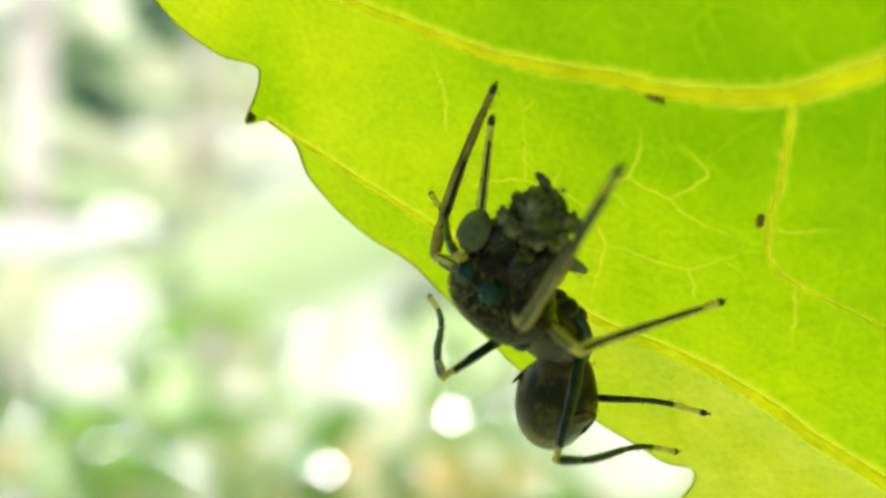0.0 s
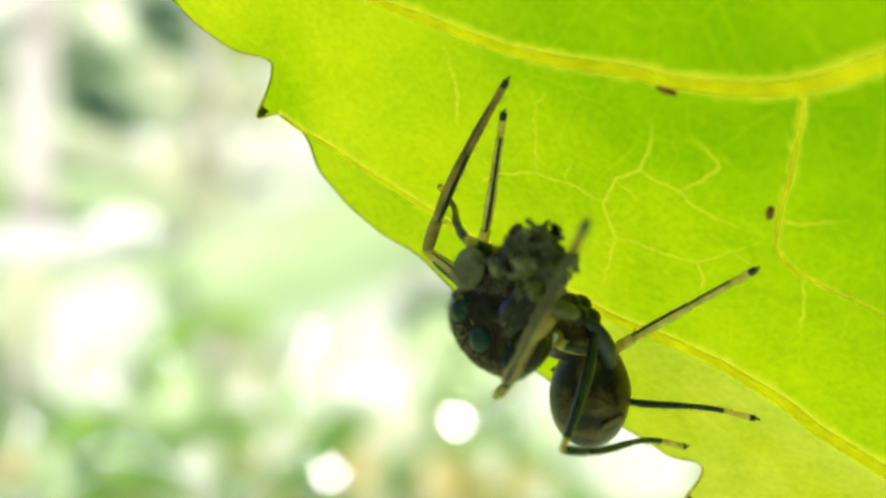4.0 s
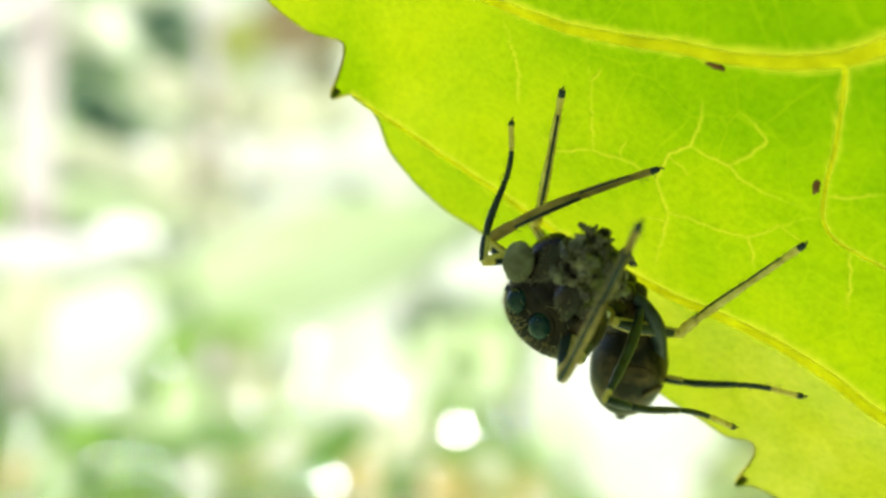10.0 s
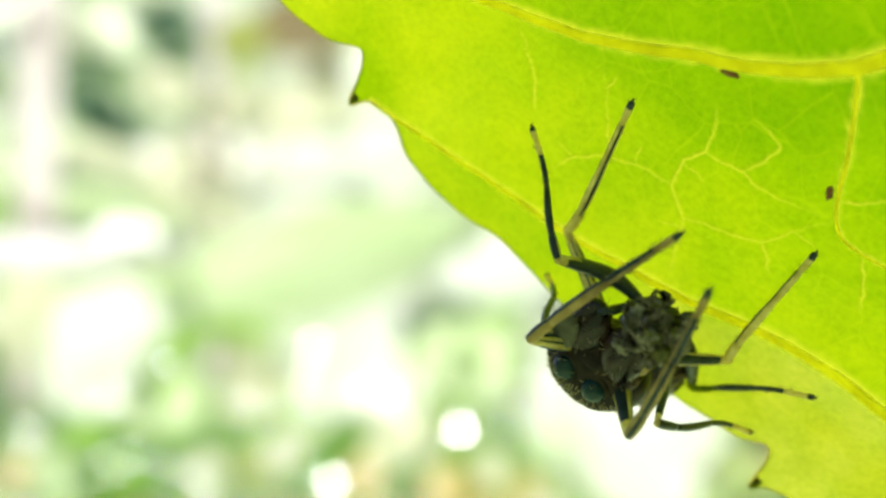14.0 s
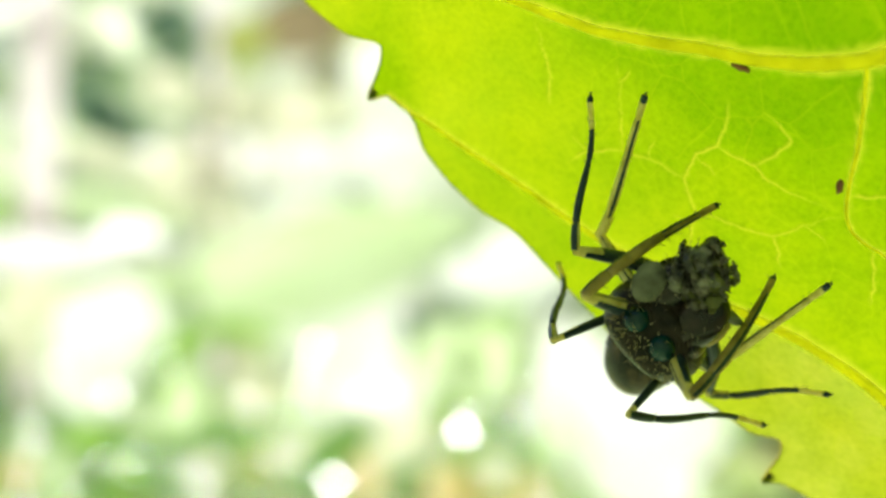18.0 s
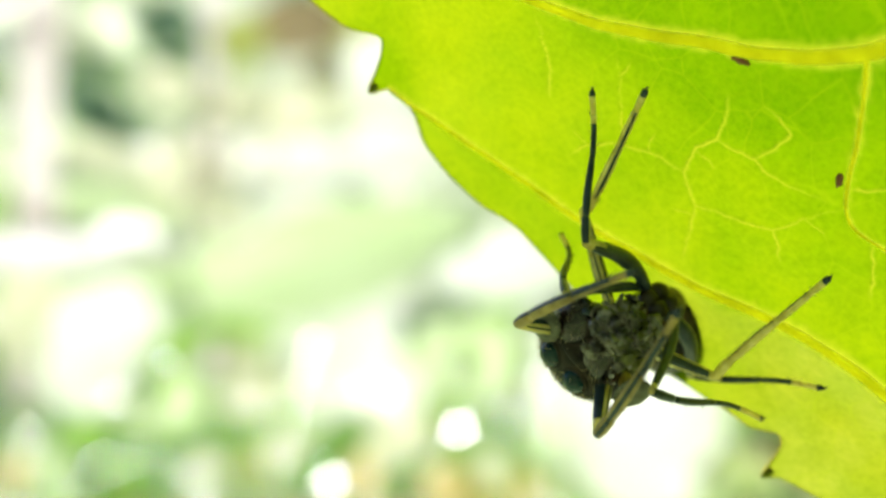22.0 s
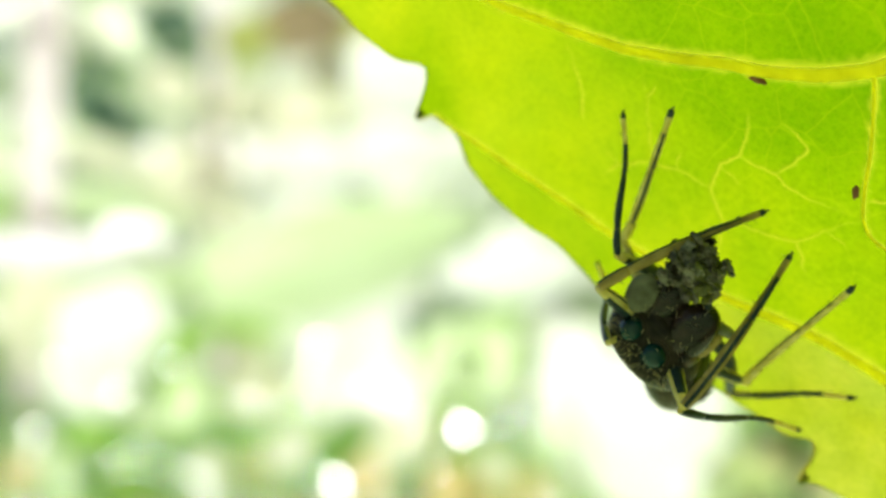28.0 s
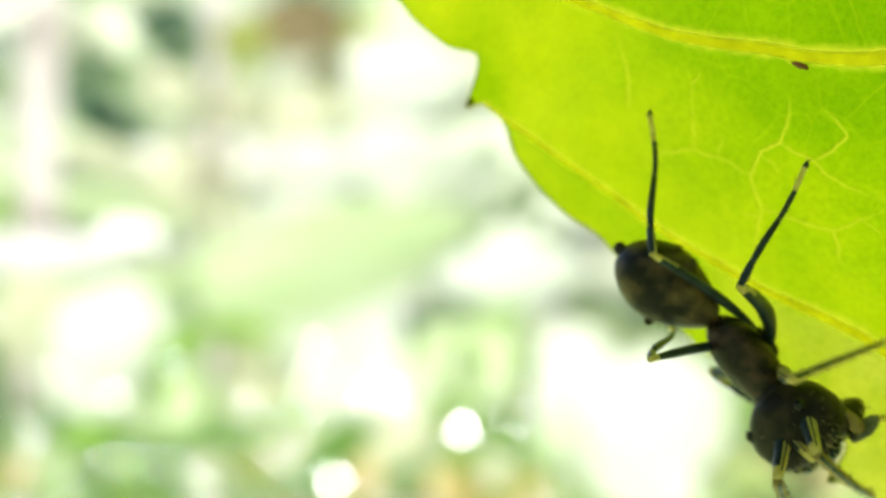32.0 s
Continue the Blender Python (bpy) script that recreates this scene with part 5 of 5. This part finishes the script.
STEPS_LEFT_SECOND = [  # seconds; on the leaf in mm: foot, knee
    (0, -1.78, 1.23, 0.3, -3.17, -1.1, -0.35), (1, -1.83, 1.21, 0.3, -3.27, -1.06, -0.27), (1.5, -1.79, 1.17, 0.3, -3.21, -1.07, -0.29), (2, -1.78, 1.2, 0.3, -3.15, -1.14, 0),
    (3, -1.77, 1.2, 0.3, -3.16, -1.19, -0.07), (6, -1.78, 1.18, 0.3, -3.1, -1.19, -0.15), (7, -1.97, 1.01, 0, -3.33, -1.55, -0.01), (9, -1.84, 1.1, 0.15, -3.29, -1.39, -0.13),
    (11.5, -1.93, 1.07, 0.15, -3.36, -1.48, -0.06), (12, -1.94, 1.01, 0, -3.36, -1.55, -0.01), (13, -1.93, 1.01, 0, -3.32, -1.55, -0.08), (14, -1.03, 0.92, 0, -2.83, -1.4, 0.12),
    (14.5, -1.02, 0.93, 0, -2.77, -1.37, 0.13), (16.5, -0.93, 1, 0.15, -2.58, -1.41, 0.16), (18, -1.03, 0.93, 0, -2.57, -1.53, 0.08), (18.5, -0.99, 0.94, 0, -2.68, -1.51, 0.05),
    (19, -1.03, 0.92, 0, -2.77, -1.45, 0.11), (22, -1.02, 0.91, 0, -2.87, -1.47, 0.02), (25.5, -1.03, 0.9, 0, -2.84, -1.43, 0.1), (27.5, -1.02, 0.88, 0, -2.74, -1.42, 0.13),
    (28, -1.01, 0.91, 0, -2.76, -1.48, 0.13), (29.5, -0.96, 0.92, 0, -2.76, -1.32, 0.28), (29.8, 0.55, -0.56, 0.3, -2.21, -1.39, 0.2), (30.1, 0.7, -0.8, 0.15, -2.1, -1.57, 0.01),
    (30.4, 0.23, -0.44, 0.3, -2.38, -1.37, 0.41), (30.7, -0.5, -0.28, 0.3, -3.16, -1.43, 0.32), (31, -0.48, -0.09, 0, -2.96, -1.56, 0.04), (31.2, -0.42, 0.06, 0.3, -2.45, -1.74, 0.22),
    (31.4, 0.92, -1.56, 0, -1.89, -2.17, -0.05), (31.7, 0.85, -1.57, 0, -1.57, -3.45, -0.03), (32, 1.25, -3.44, 0.3, 0.88, -2.63, 3.05),
]
STEPS_LEFT_THIRD = [  # seconds; on the leaf in mm: foot, knee
    (0, -3.45, -0.27, 0, -2.13, 0.09, 1.87), (1, -3.52, -0.29, 0, -2.26, 0.1, 1.88), (1.5, -3.44, -0.26, 0, -2.19, 0.22, 1.86), (2, -3.47, -0.29, 0, -2.1, 0.16, 1.88),
    (3, -3.46, -0.25, 0, -2.06, 0.16, 1.87), (6, -3.47, -0.25, 0, -2, 0.05, 1.87), (7, -3.02, 0.54, 0, -1.74, -0.06, 1.96), (9, -3.02, 0.52, 0, -1.85, -0.12, 1.98),
    (11.5, -2.97, 0.58, 0.2, -3.57, -1.71, -0.34), (12, -2.72, 0.72, 0.4, -1.58, -0.62, 2.19), (13, -2.7, 0.73, 0.4, -1.62, -0.55, 2.14), (14, -2.85, 0.62, 0.2, -1.89, -0.76, 1.94),
    (14.5, -2.84, 0.64, 0.2, -1.9, -0.76, 1.9), (16.5, -1.79, 1.17, 0.4, -1.85, -0.69, 1.97), (18, -1.77, 1.13, 0.4, -1.83, -0.75, 1.95), (18.5, -1.74, 1.15, 0.4, -1.77, -0.67, 2),
    (19, -1.76, 1.12, 0.4, -1.67, -0.75, 2.01), (22, -1.74, 1.11, 0.4, -1.55, -0.68, 2.05), (25.5, -1.72, 1.07, 0.4, -1.5, -0.73, 2.04), (27.5, -1.71, 1.08, 0.4, -1.51, -0.7, 2.04),
    (28, -1.85, 0.98, 0.2, -1.62, -0.76, 1.87), (29.5, -1.68, 1.09, 0.4, -1.43, -0.68, 2.02), (29.8, -1.69, 1.07, 0.4, -1.11, -0.57, 2.14), (30.1, -1.69, 1.06, 0.4, -1.13, -0.78, 1.73),
    (30.4, -1.72, 1.06, 0.4, -1.5, -0.72, 1.9), (30.7, -1.79, 1.11, 0.4, -1.71, -0.74, 2.05), (31, -1.69, 1.01, 0.4, -1.73, -0.72, 2.1), (31.2, -1.72, 1.06, 0.4, -1.53, -0.52, 2.43),
    (31.4, -1.72, 1.04, 0.4, -1.44, -0.76, 2.27), (31.7, 0.52, -0.13, 0.4, -0.76, -1.41, 2.11), (32, 0.58, -0.18, 0.4, 0.03, -1.58, 2.68),
]
STEPS_LEFT_FOURTH = [  # seconds; on the leaf in mm: foot, knee
    (0, -3.99, -2.1, 0.25, -2.12, -1.49, 2.77), (1, -4.1, -2.14, 0.25, -2.27, -1.52, 2.79), (1.5, -2.75, -3.13, 0.5, -1.46, -1.8, 3.09), (2, -2.04, -2.67, 0.5, -1.16, -1.31, 3.22),
    (3, -2.09, -2.77, 0.25, -1.23, -1.44, 3.02), (6, -2.08, -2.79, 0.25, -1.2, -1.46, 3.08), (7, -2.1, -2.83, 0.25, -1.06, -1.61, 3.02), (9, -2.19, -2.98, 0.25, -1.08, -1.82, 2.97),
    (11.5, -2.34, -3.06, 0.25, -1.12, -1.83, 2.96), (12, -2.35, -2.94, 0.25, -1.13, -1.67, 2.87), (13, -2.4, -3, 0, -1.16, -1.71, 2.76), (14, -3.61, -2.32, 0, -2.14, -1.52, 2.67),
    (14.5, -3.33, -1.9, 0, -1.79, -1.5, 2.71), (16.5, -3.59, -2.2, 0, -2, -1.8, 2.76), (18, -3.65, -2.21, 0, -2.06, -1.8, 2.73), (18.5, -3.65, -2.11, 0, -2.02, -1.52, 2.66),
    (19, -3.46, -1.77, 0, -1.85, -1.11, 2.62), (22, -3.45, -1.76, 0, -1.93, -1.05, 2.58), (25.5, -3.43, -1.76, 0, -1.87, -1.11, 2.58), (27.5, -3.43, -1.85, 0.25, -1.6, -1.67, 2.86),
    (28, -3.39, -1.86, 0.25, -1.6, -1.71, 2.83), (29.5, -3.43, -1.91, 0.25, -1.56, -1.71, 2.91), (29.8, -3.06, -1.89, 0.5, -1.2, -1.66, 3.05), (30.1, -2.91, -1.99, 0.25, -1.09, -1.79, 2.83),
    (30.4, -3.4, -2.04, 0.25, -1.46, -1.81, 2.82), (30.7, -3.84, -2.05, 0.25, -2.01, -1.91, 2.88), (31, -3.63, -2.11, 0.25, -1.95, -1.9, 2.92), (31.2, -3.6, -1.57, 0.5, -1.96, -1.43, 3.27),
    (31.4, -4.24, -1.38, 0.75, -2.09, -1.5, 3.18), (31.7, -1.98, 1.04, 0.75, -1.82, -1.5, 2.72), (32, -2.44, 0.7, 0, -1.0, -0.9, 3.4),
]
STEPS_RIGHT_FIRST = [  # seconds; on the leaf in mm: foot, knee
    (0, 1.32, 1.96, 2.6, -0.59, -0.36, 2.97), (1, 1.2, 2, 2.6, -0.73, -0.36, 2.97), (1.5, 1.12, 2.29, 2.4, -0.74, -0, 2.95), (2, 0.78, 1.53, 2.8, -0.99, -0.71, 3.59),
    (3, 0.65, 1.42, 3.2, -1.04, -1.05, 3.55), (6, 1.14, 1.46, 3.4, -0.71, -0.94, 3.43), (7, 0.74, 0.85, 3.2, -1.05, -1.56, 3.46), (9, 0.77, 0.73, 3.2, -1.07, -1.66, 3.45),
    (11.5, 0.63, 0.67, 3.2, -1.11, -1.81, 3.55), (12, 0.53, 0.09, 3.4, -1.3, -2.29, 3.48), (13, 0.5, 0.07, 3.2, -1.26, -2.31, 3.44), (14, 1.14, -0.37, 3, -0.64, -2.78, 3.32),
    (14.5, -0.13, -3, 0.4, -0.47, -2.6, 3.37), (16.5, 0.23, -2.75, 0.4, -0.03, -2.43, 3.41), (18, 0.38, -2.24, 0.2, 0.13, -2.31, 3.24), (18.5, 0.02, -2.38, 0.4, -0.27, -2.38, 3.38),
    (19, 0.99, -1, 3.4, -1.16, -3.12, 3.39), (22, 0.65, -0.76, 3.4, -1.35, -3.02, 3.37), (25.5, 1.27, -0.52, 3.4, -0.84, -2.75, 3.42), (27.5, 0.3, -1.82, 0, -1.59, -3.79, 1.45),
    (28, 0.67, -1.47, 0.6, -0.23, -2.5, 3.3), (29.5, 0.33, -1.87, 0, -1.42, -3.78, 1.67), (29.8, 0.31, -1.61, 0.6, 0.32, -2.39, 3.54), (30.1, 0.52, -1.86, 0.2, 0.47, -2.56, 3.19),
    (30.4, 0.68, -1.65, 0.4, 0.57, -2.29, 3.38), (30.7, -0.02, -1.16, 0.2, -0.02, -2.15, 3.04), (31, 0.4, -2.01, 0.2, -0.13, -2.09, 3.23), (31.2, 1.21, -4.39, 1, 0.1, -2.73, 3.24),
    (31.4, 0.86, -5.37, 0.4, 0.47, -3.53, 2.82), (31.7, 0.04, -6.52, 0.6, 0.25, -4.35, 2.73), (32, -0.87, -6.21, 1.4, 0.37, -4.12, 3.23),
]
STEPS_RIGHT_SECOND = [  # seconds; on the leaf in mm: foot, knee
    (0, 0.92, -2.09, 0.15, -0.06, -1.06, 2.59), (1, 0.9, -2.16, 0.15, -0.15, -1.05, 2.67), (1.5, 1.04, -2, 0.3, -0.12, -1.01, 2.77), (2, 1.38, -1.72, 0, 0.22, -1.26, 2.55),
    (3, 1.4, -1.61, 0.15, -1.06, -3.08, 0.27), (6, 1.41, -1.61, 0.15, -1.06, -3.04, 0.29), (7, 1.35, -1.72, 0, -1, -3.32, 0.27), (9, 1.32, -1.74, 0, -1.07, -3.34, 0.1),
    (11.5, 1.42, -1.64, 0.15, -0.96, -3.28, 0.31), (12, 1.33, -1.72, 0, -1, -3.49, 0.13), (13, 1.34, -1.72, 0, -1.03, -3.52, 0.12), (14, 1.27, -1.81, 0, -0.78, -3.93, 0.01),
    (14.5, 1.3, -1.75, 0, -0.77, -3.86, 0.01), (16.5, 0.38, -2.03, 0.3, -1.32, -4.24, 0.26), (18, 1.24, -2.4, 0.15, -1.08, -4.14, 0.2), (18.5, 1.22, -2.39, 0.15, -1.06, -4.18, 0.26),
    (19, 1.18, -2.49, 0, -1.01, -4.38, 0.27), (22, 1.17, -2.49, 0, -1.07, -4.28, 0.29), (25.5, 1.18, -2.51, 0, -1.14, -4.29, 0.28), (27.5, 1.17, -2.5, 0, -1.14, -4.17, 0.32),
    (28, 1.19, -2.5, 0, -1.16, -4.24, 0.31), (29.5, 1.16, -2.52, 0, -1.15, -4.21, 0.43), (29.8, 1.44, -2.33, 0.3, -0.9, -4.05, 0.57), (30.1, 0.58, -3.2, 0, 0.77, -2.5, 2.67),
    (30.4, 0.98, -1.55, 0.3, -0.72, -3.9, 0.27), (30.7, 0.21, -1.44, 0, -1.38, -3.79, 0.15), (31, -0.11, -2.8, 0, 0.28, -2.1, 2.69), (31.2, 0.75, -4.17, 0.3, -0.09, -2.91, 2.8),
    (31.4, 0.59, -4.39, 0, 0.37, -3.2, 2.45), (31.7, 0.78, -4.92, 0, 0.28, -4.19, 2.47), (32, 0.43, -5.23, 0, 0.88, -4.5, 2.57),
]
STEPS_RIGHT_THIRD = [  # seconds; on the leaf in mm: foot, knee
    (0, 0.3, -4.1, 0.4, -1.98, -3.87, 0.34), (1, 0.31, -4.44, 0.2, -1.94, -3.84, 0.43), (1.5, 0.78, -4.68, 0, -1.39, -3.81, 0.6), (2, 0.74, -4.67, 0, -1.46, -3.86, 0.56),
    (3, 0.75, -4.65, 0, -1.54, -3.97, 0.46), (6, 0.72, -4.59, 0, -1.55, -3.91, 0.32), (7, 0.69, -4.58, 0, -1.61, -4.07, 0.29), (9, 0.76, -4.46, 0.2, -1.62, -4.15, 0.22),
    (11.5, 0.73, -4.66, 0, -1.58, -4.17, 0.3), (12, 0.7, -4.65, 0, -1.69, -4.32, 0.02), (13, 0.73, -4.56, 0, -1.65, -4.31, 0.06), (14, 0.75, -4.43, 0.2, -1.64, -4.57, -0.26),
    (14.5, 0.69, -4.63, 0, -1.7, -4.54, -0.19), (16.5, 0.74, -4.62, 0, -1.65, -4.66, 0.09), (18, 0.93, -4.3, 0.4, -1.39, -4.66, 0.09), (18.5, 0.76, -4.44, 0.2, -1.57, -4.57, -0.06),
    (19, 0.72, -4.5, 0.2, -1.67, -4.61, -0.2), (22, 0.59, -4.65, 0, -1.9, -4.5, -0.08), (25.5, 0.58, -4.68, 0, -1.86, -4.51, 0), (27.5, 0.56, -4.67, 0, -1.92, -4.57, -0.03),
    (28, 0.6, -4.72, 0, -1.91, -4.65, -0.05), (29.5, 0.6, -4.71, 0, -1.87, -4.57, 0.14), (29.8, 0.76, -4.55, 0.2, -1.62, -4.48, 0.21), (30.1, 0.91, -4.5, 0, -1.51, -4.7, -0.08),
    (30.4, 0.75, -4.43, 0.2, -1.66, -4.53, 0.25), (30.7, 0.21, -4.57, 0, -2.2, -4.57, 0.35), (31, 0.48, -4.61, 0, -1.96, -4.47, 0.34), (31.2, 0.39, -4.65, 0, -1.89, -4.46, 0.55),
    (31.4, 0.68, -4.45, 0.4, -1.68, -4.65, 0.08), (31.7, -0.53, -5.44, 0.4, -2.37, -5.16, -0.49), (32, -0.93, -5.96, 0, -1.6, -4.6, 0.39),
]
STEPS_RIGHT_FOURTH = [  # seconds; on the leaf in mm: foot, knee
    (0, -0.21, -4.64, 0.75, -0.82, -2.38, 3.03), (1, -0.17, -4.47, 1, -0.83, -2.26, 3.19), (1.5, -0.01, -4.49, 1, -0.68, -2.32, 3.29), (2, -0.03, -4.47, 1, -0.73, -1.95, 3.24),
    (3, -0.05, -4.45, 1, -0.81, -2.08, 3.17), (6, -0.09, -4.43, 1, -0.73, -2.05, 3.24), (7, -0.17, -4.4, 1, -0.87, -2.05, 3.12), (9, -0.15, -4.57, 1, -0.89, -2.24, 3.05),
    (11.5, -0.08, -4.64, 1, -0.81, -2.24, 3.07), (12, -0.07, -4.62, 1, -0.75, -2.22, 3.04), (13, -0.03, -4.49, 1, -0.63, -2.14, 2.97), (14, -0.39, -5.06, 0.5, -0.56, -2.79, 2.78),
    (14.5, -0.37, -5.01, 0.5, -0.18, -2.89, 2.81), (16.5, -0.18, -4.79, 0.75, -1.02, -2.63, 3.04), (18, -0.2, -4.82, 0.75, -1.04, -2.75, 3.06), (18.5, -0.26, -4.79, 0.75, -0.89, -2.6, 3.02),
    (19, -0.19, -4.79, 0.75, -0.56, -2.55, 2.98), (22, -0.23, -4.81, 0.75, -0.57, -2.57, 2.93), (25.5, -0.33, -5.02, 0.5, -0.53, -2.79, 2.84), (27.5, -0.2, -4.87, 0.75, -0.65, -2.58, 3.01),
    (28, -0.15, -4.92, 0.75, -0.64, -2.69, 3.02), (29.5, -0.18, -4.93, 0.75, -0.6, -2.66, 3.04), (29.8, 0.13, -4.71, 1, -0.28, -2.49, 3.25), (30.1, 0.31, -4.85, 0.75, -0.13, -2.75, 3.07),
    (30.4, 0.22, -4.73, 1, -0.23, -2.68, 3.33), (30.7, -0.41, -4.93, 0.75, -0.97, -2.92, 3.14), (31, -0.29, -4.82, 0.75, -0.93, -2.95, 3.22), (31.2, -0.8, -4.9, 0.75, -0.98, -2.82, 3.19),
    (31.4, -1.53, -4.51, 0.5, -0.96, -2.8, 3.17), (31.7, -2.9, -3.12, 0.25, -1.5, -2.31, 3.05), (32, -2.54, -2.91, 1, -1.08, -1.97, 3.62),
]
STEPS = {("first", 1): STEPS_LEFT_FIRST, ("second", 1): STEPS_LEFT_SECOND, ("third", 1): STEPS_LEFT_THIRD, ("fourth", 1): STEPS_LEFT_FOURTH,
         ("first", -1): STEPS_RIGHT_FIRST, ("second", -1): STEPS_RIGHT_SECOND, ("third", -1): STEPS_RIGHT_THIRD, ("fourth", -1): STEPS_RIGHT_FOURTH}


def between(rows, t):
    """The row at t seconds, eased between the rows round it."""
    for a, b in zip(rows, rows[1:]):
        if a[0] <= t <= b[0]:
            w = (t - a[0]) / (b[0] - a[0])
            return [u * (1 - w) + v * w for u, v in zip(a[1:], b[1:])]
    return list(rows[-1][1:])


def aimed(origin, x_axis, z_hint):
    """A pose at origin whose x goes along x_axis and whose z leans to z_hint."""
    x = x_axis.normalized()
    y = z_hint.cross(x).normalized()
    z = x.cross(y)
    m = Matrix((x, y, z)).transposed().to_4x4()
    m.translation = origin
    return m


def bend(hip, foot, knee_hint, upper, lower):
    """The knee of a leg of two rigid pieces, on the side of knee_hint."""
    way = foot - hip
    reach = min(max(way.length, abs(upper - lower) + 1e-5), upper + lower - 1e-5)
    along = (upper * upper - lower * lower + reach * reach) / (2 * reach)
    axis = way.normalized()
    out = knee_hint - hip
    out = (out - axis * out.dot(axis)).normalized()
    return hip + axis * along + out * math.sqrt(max(0.0, upper * upper - along * along))


def motions():
    walk(leaf, [(t, pose(x * MM, y * MM, z * MM, rx, ry, rz)) for t, x, y, z, rx, ry, rz in LEAF_ROWS])
    times = sorted({r[0] for r in BODY_ROWS} | {r[0] for r in LEAF_ROWS} | {4.5, 15.5, 26.5} | {30.2, 30.3, 30.6, 30.8, 30.9, 31.1, 31.3, 31.6, 31.8, 31.9})
    rows = {"spider": [], "abdomen": [], "prey": []}
    legs = {key: ([], []) for key in LEG_PIECES}
    for t in times:
        scene.frame_set(frame(t))
        ground = leaf.matrix_world.copy()
        x, y, z, qw, qx, qy, qz, ax, ay, az, px, py, pz = between(BODY_ROWS, t)
        local = Matrix.Translation(Vector((x, y, z)) * MM) @ Quaternion((qw, qx, qy, qz)).normalized().to_matrix().to_4x4()
        body = ground @ local
        rows["spider"].append((t, body))
        rows["abdomen"].append((t, aimed(Vector((-2.0, 0, 0)) * UNIT, Vector((ax, ay, az)), Vector((0.3, 0, 1)))))
        rows["prey"].append((t, body @ Matrix.Translation(Vector((px, py, pz)) * UNIT) @ pose(0, 0, 0, 12 * math.sin(t * 0.9), 10 * math.sin(t * 0.6 + 1), 8 * math.sin(t))))
        back = local.inverted()
        for (which, s), (femurs, shanks) in legs.items():
            fx, fy, fz, kx, ky, kz = between(STEPS[which, s], t)
            foot = back @ Vector((fx * MM, fy * MM, leaf_height(fx, fy) + (fz + 0.02) * MM))
            hint = back @ (Vector((kx, ky, kz)) * MM)
            hip = Vector((HIPS[which][0], HIPS[which][1] * s, HIPS[which][2])) * UNIT
            upper, lower = (v * MM for v in LENGTHS[which])
            knee = bend(hip, foot, hint, upper, lower)
            up = (knee - 0.5 * (hip + foot)).normalized()
            femurs.append((t, aimed(hip, knee - hip, up)))
            shanks.append((t, aimed(knee, foot - knee, up)))
    scene.frame_set(1)
    walk(SPIDER, rows["spider"])
    walk(abdomen, rows["abdomen"])
    for key, (femur, shank) in LEG_PIECES.items():
        walk(femur, legs[key][0])
        walk(shank, legs[key][1])
    # the prey is let go at 30.8 s and drops to the ground
    held = [r for r in rows["prey"] if r[0] <= 30.8]
    last = held[-1][1]
    fall = []
    for dt in (0.1, 0.2, 0.28):
        fall.append((30.8 + dt, Matrix.Translation((0.0, -0.002 * dt, -4.9 * dt * dt)) @ last))
    rest = fall[-1][1].copy()
    rest.translation.z = bank_height(rest.translation.x, rest.translation.y) + 0.0007
    walk(prey, held + fall[:2] + [(31.1, rest), (32.0, rest)])
    # the feelers and jaws spread as the prey is dropped
    for s, (jaw, palp) in MOUTH.items():
        jaw_at, palp_at = jaw.location.copy(), palp.location.copy()
        walk(jaw, [(t, Matrix.Translation(jaw_at) @ pose(0, 0, 0, a * s, -0.4 * a, 0)) for t, a in ((0, 0), (29.8, 0), (30.4, 8), (30.7, 15), (31.0, 12), (31.3, 3), (32, 0))])
        if s > 0:
            turns = [(t, 0.2 * a, 1.2 * a, 0.2 * a) for t, a in ((0, 0), (11.5, 0), (12.2, 8), (14.0, 6), (16.5, 0), (29.5, 0), (30.1, 28), (30.7, 48), (31.0, 50), (31.4, 15), (32, 10))]
        else:
            turns = [(0, 0, 85, 0), (14.5, 0, 85, 0), (18.5, 0, 85, 0), (19.2, 0, 8, -62), (25.5, 0, 8, -62), (27.5, 0, 85, 0), (32, 0, 85, 0)]
        walk(palp, [(t, Matrix.Translation(palp_at) @ pose(0, 0, 0, rx, ry, rz)) for t, rx, ry, rz in turns])


motions()
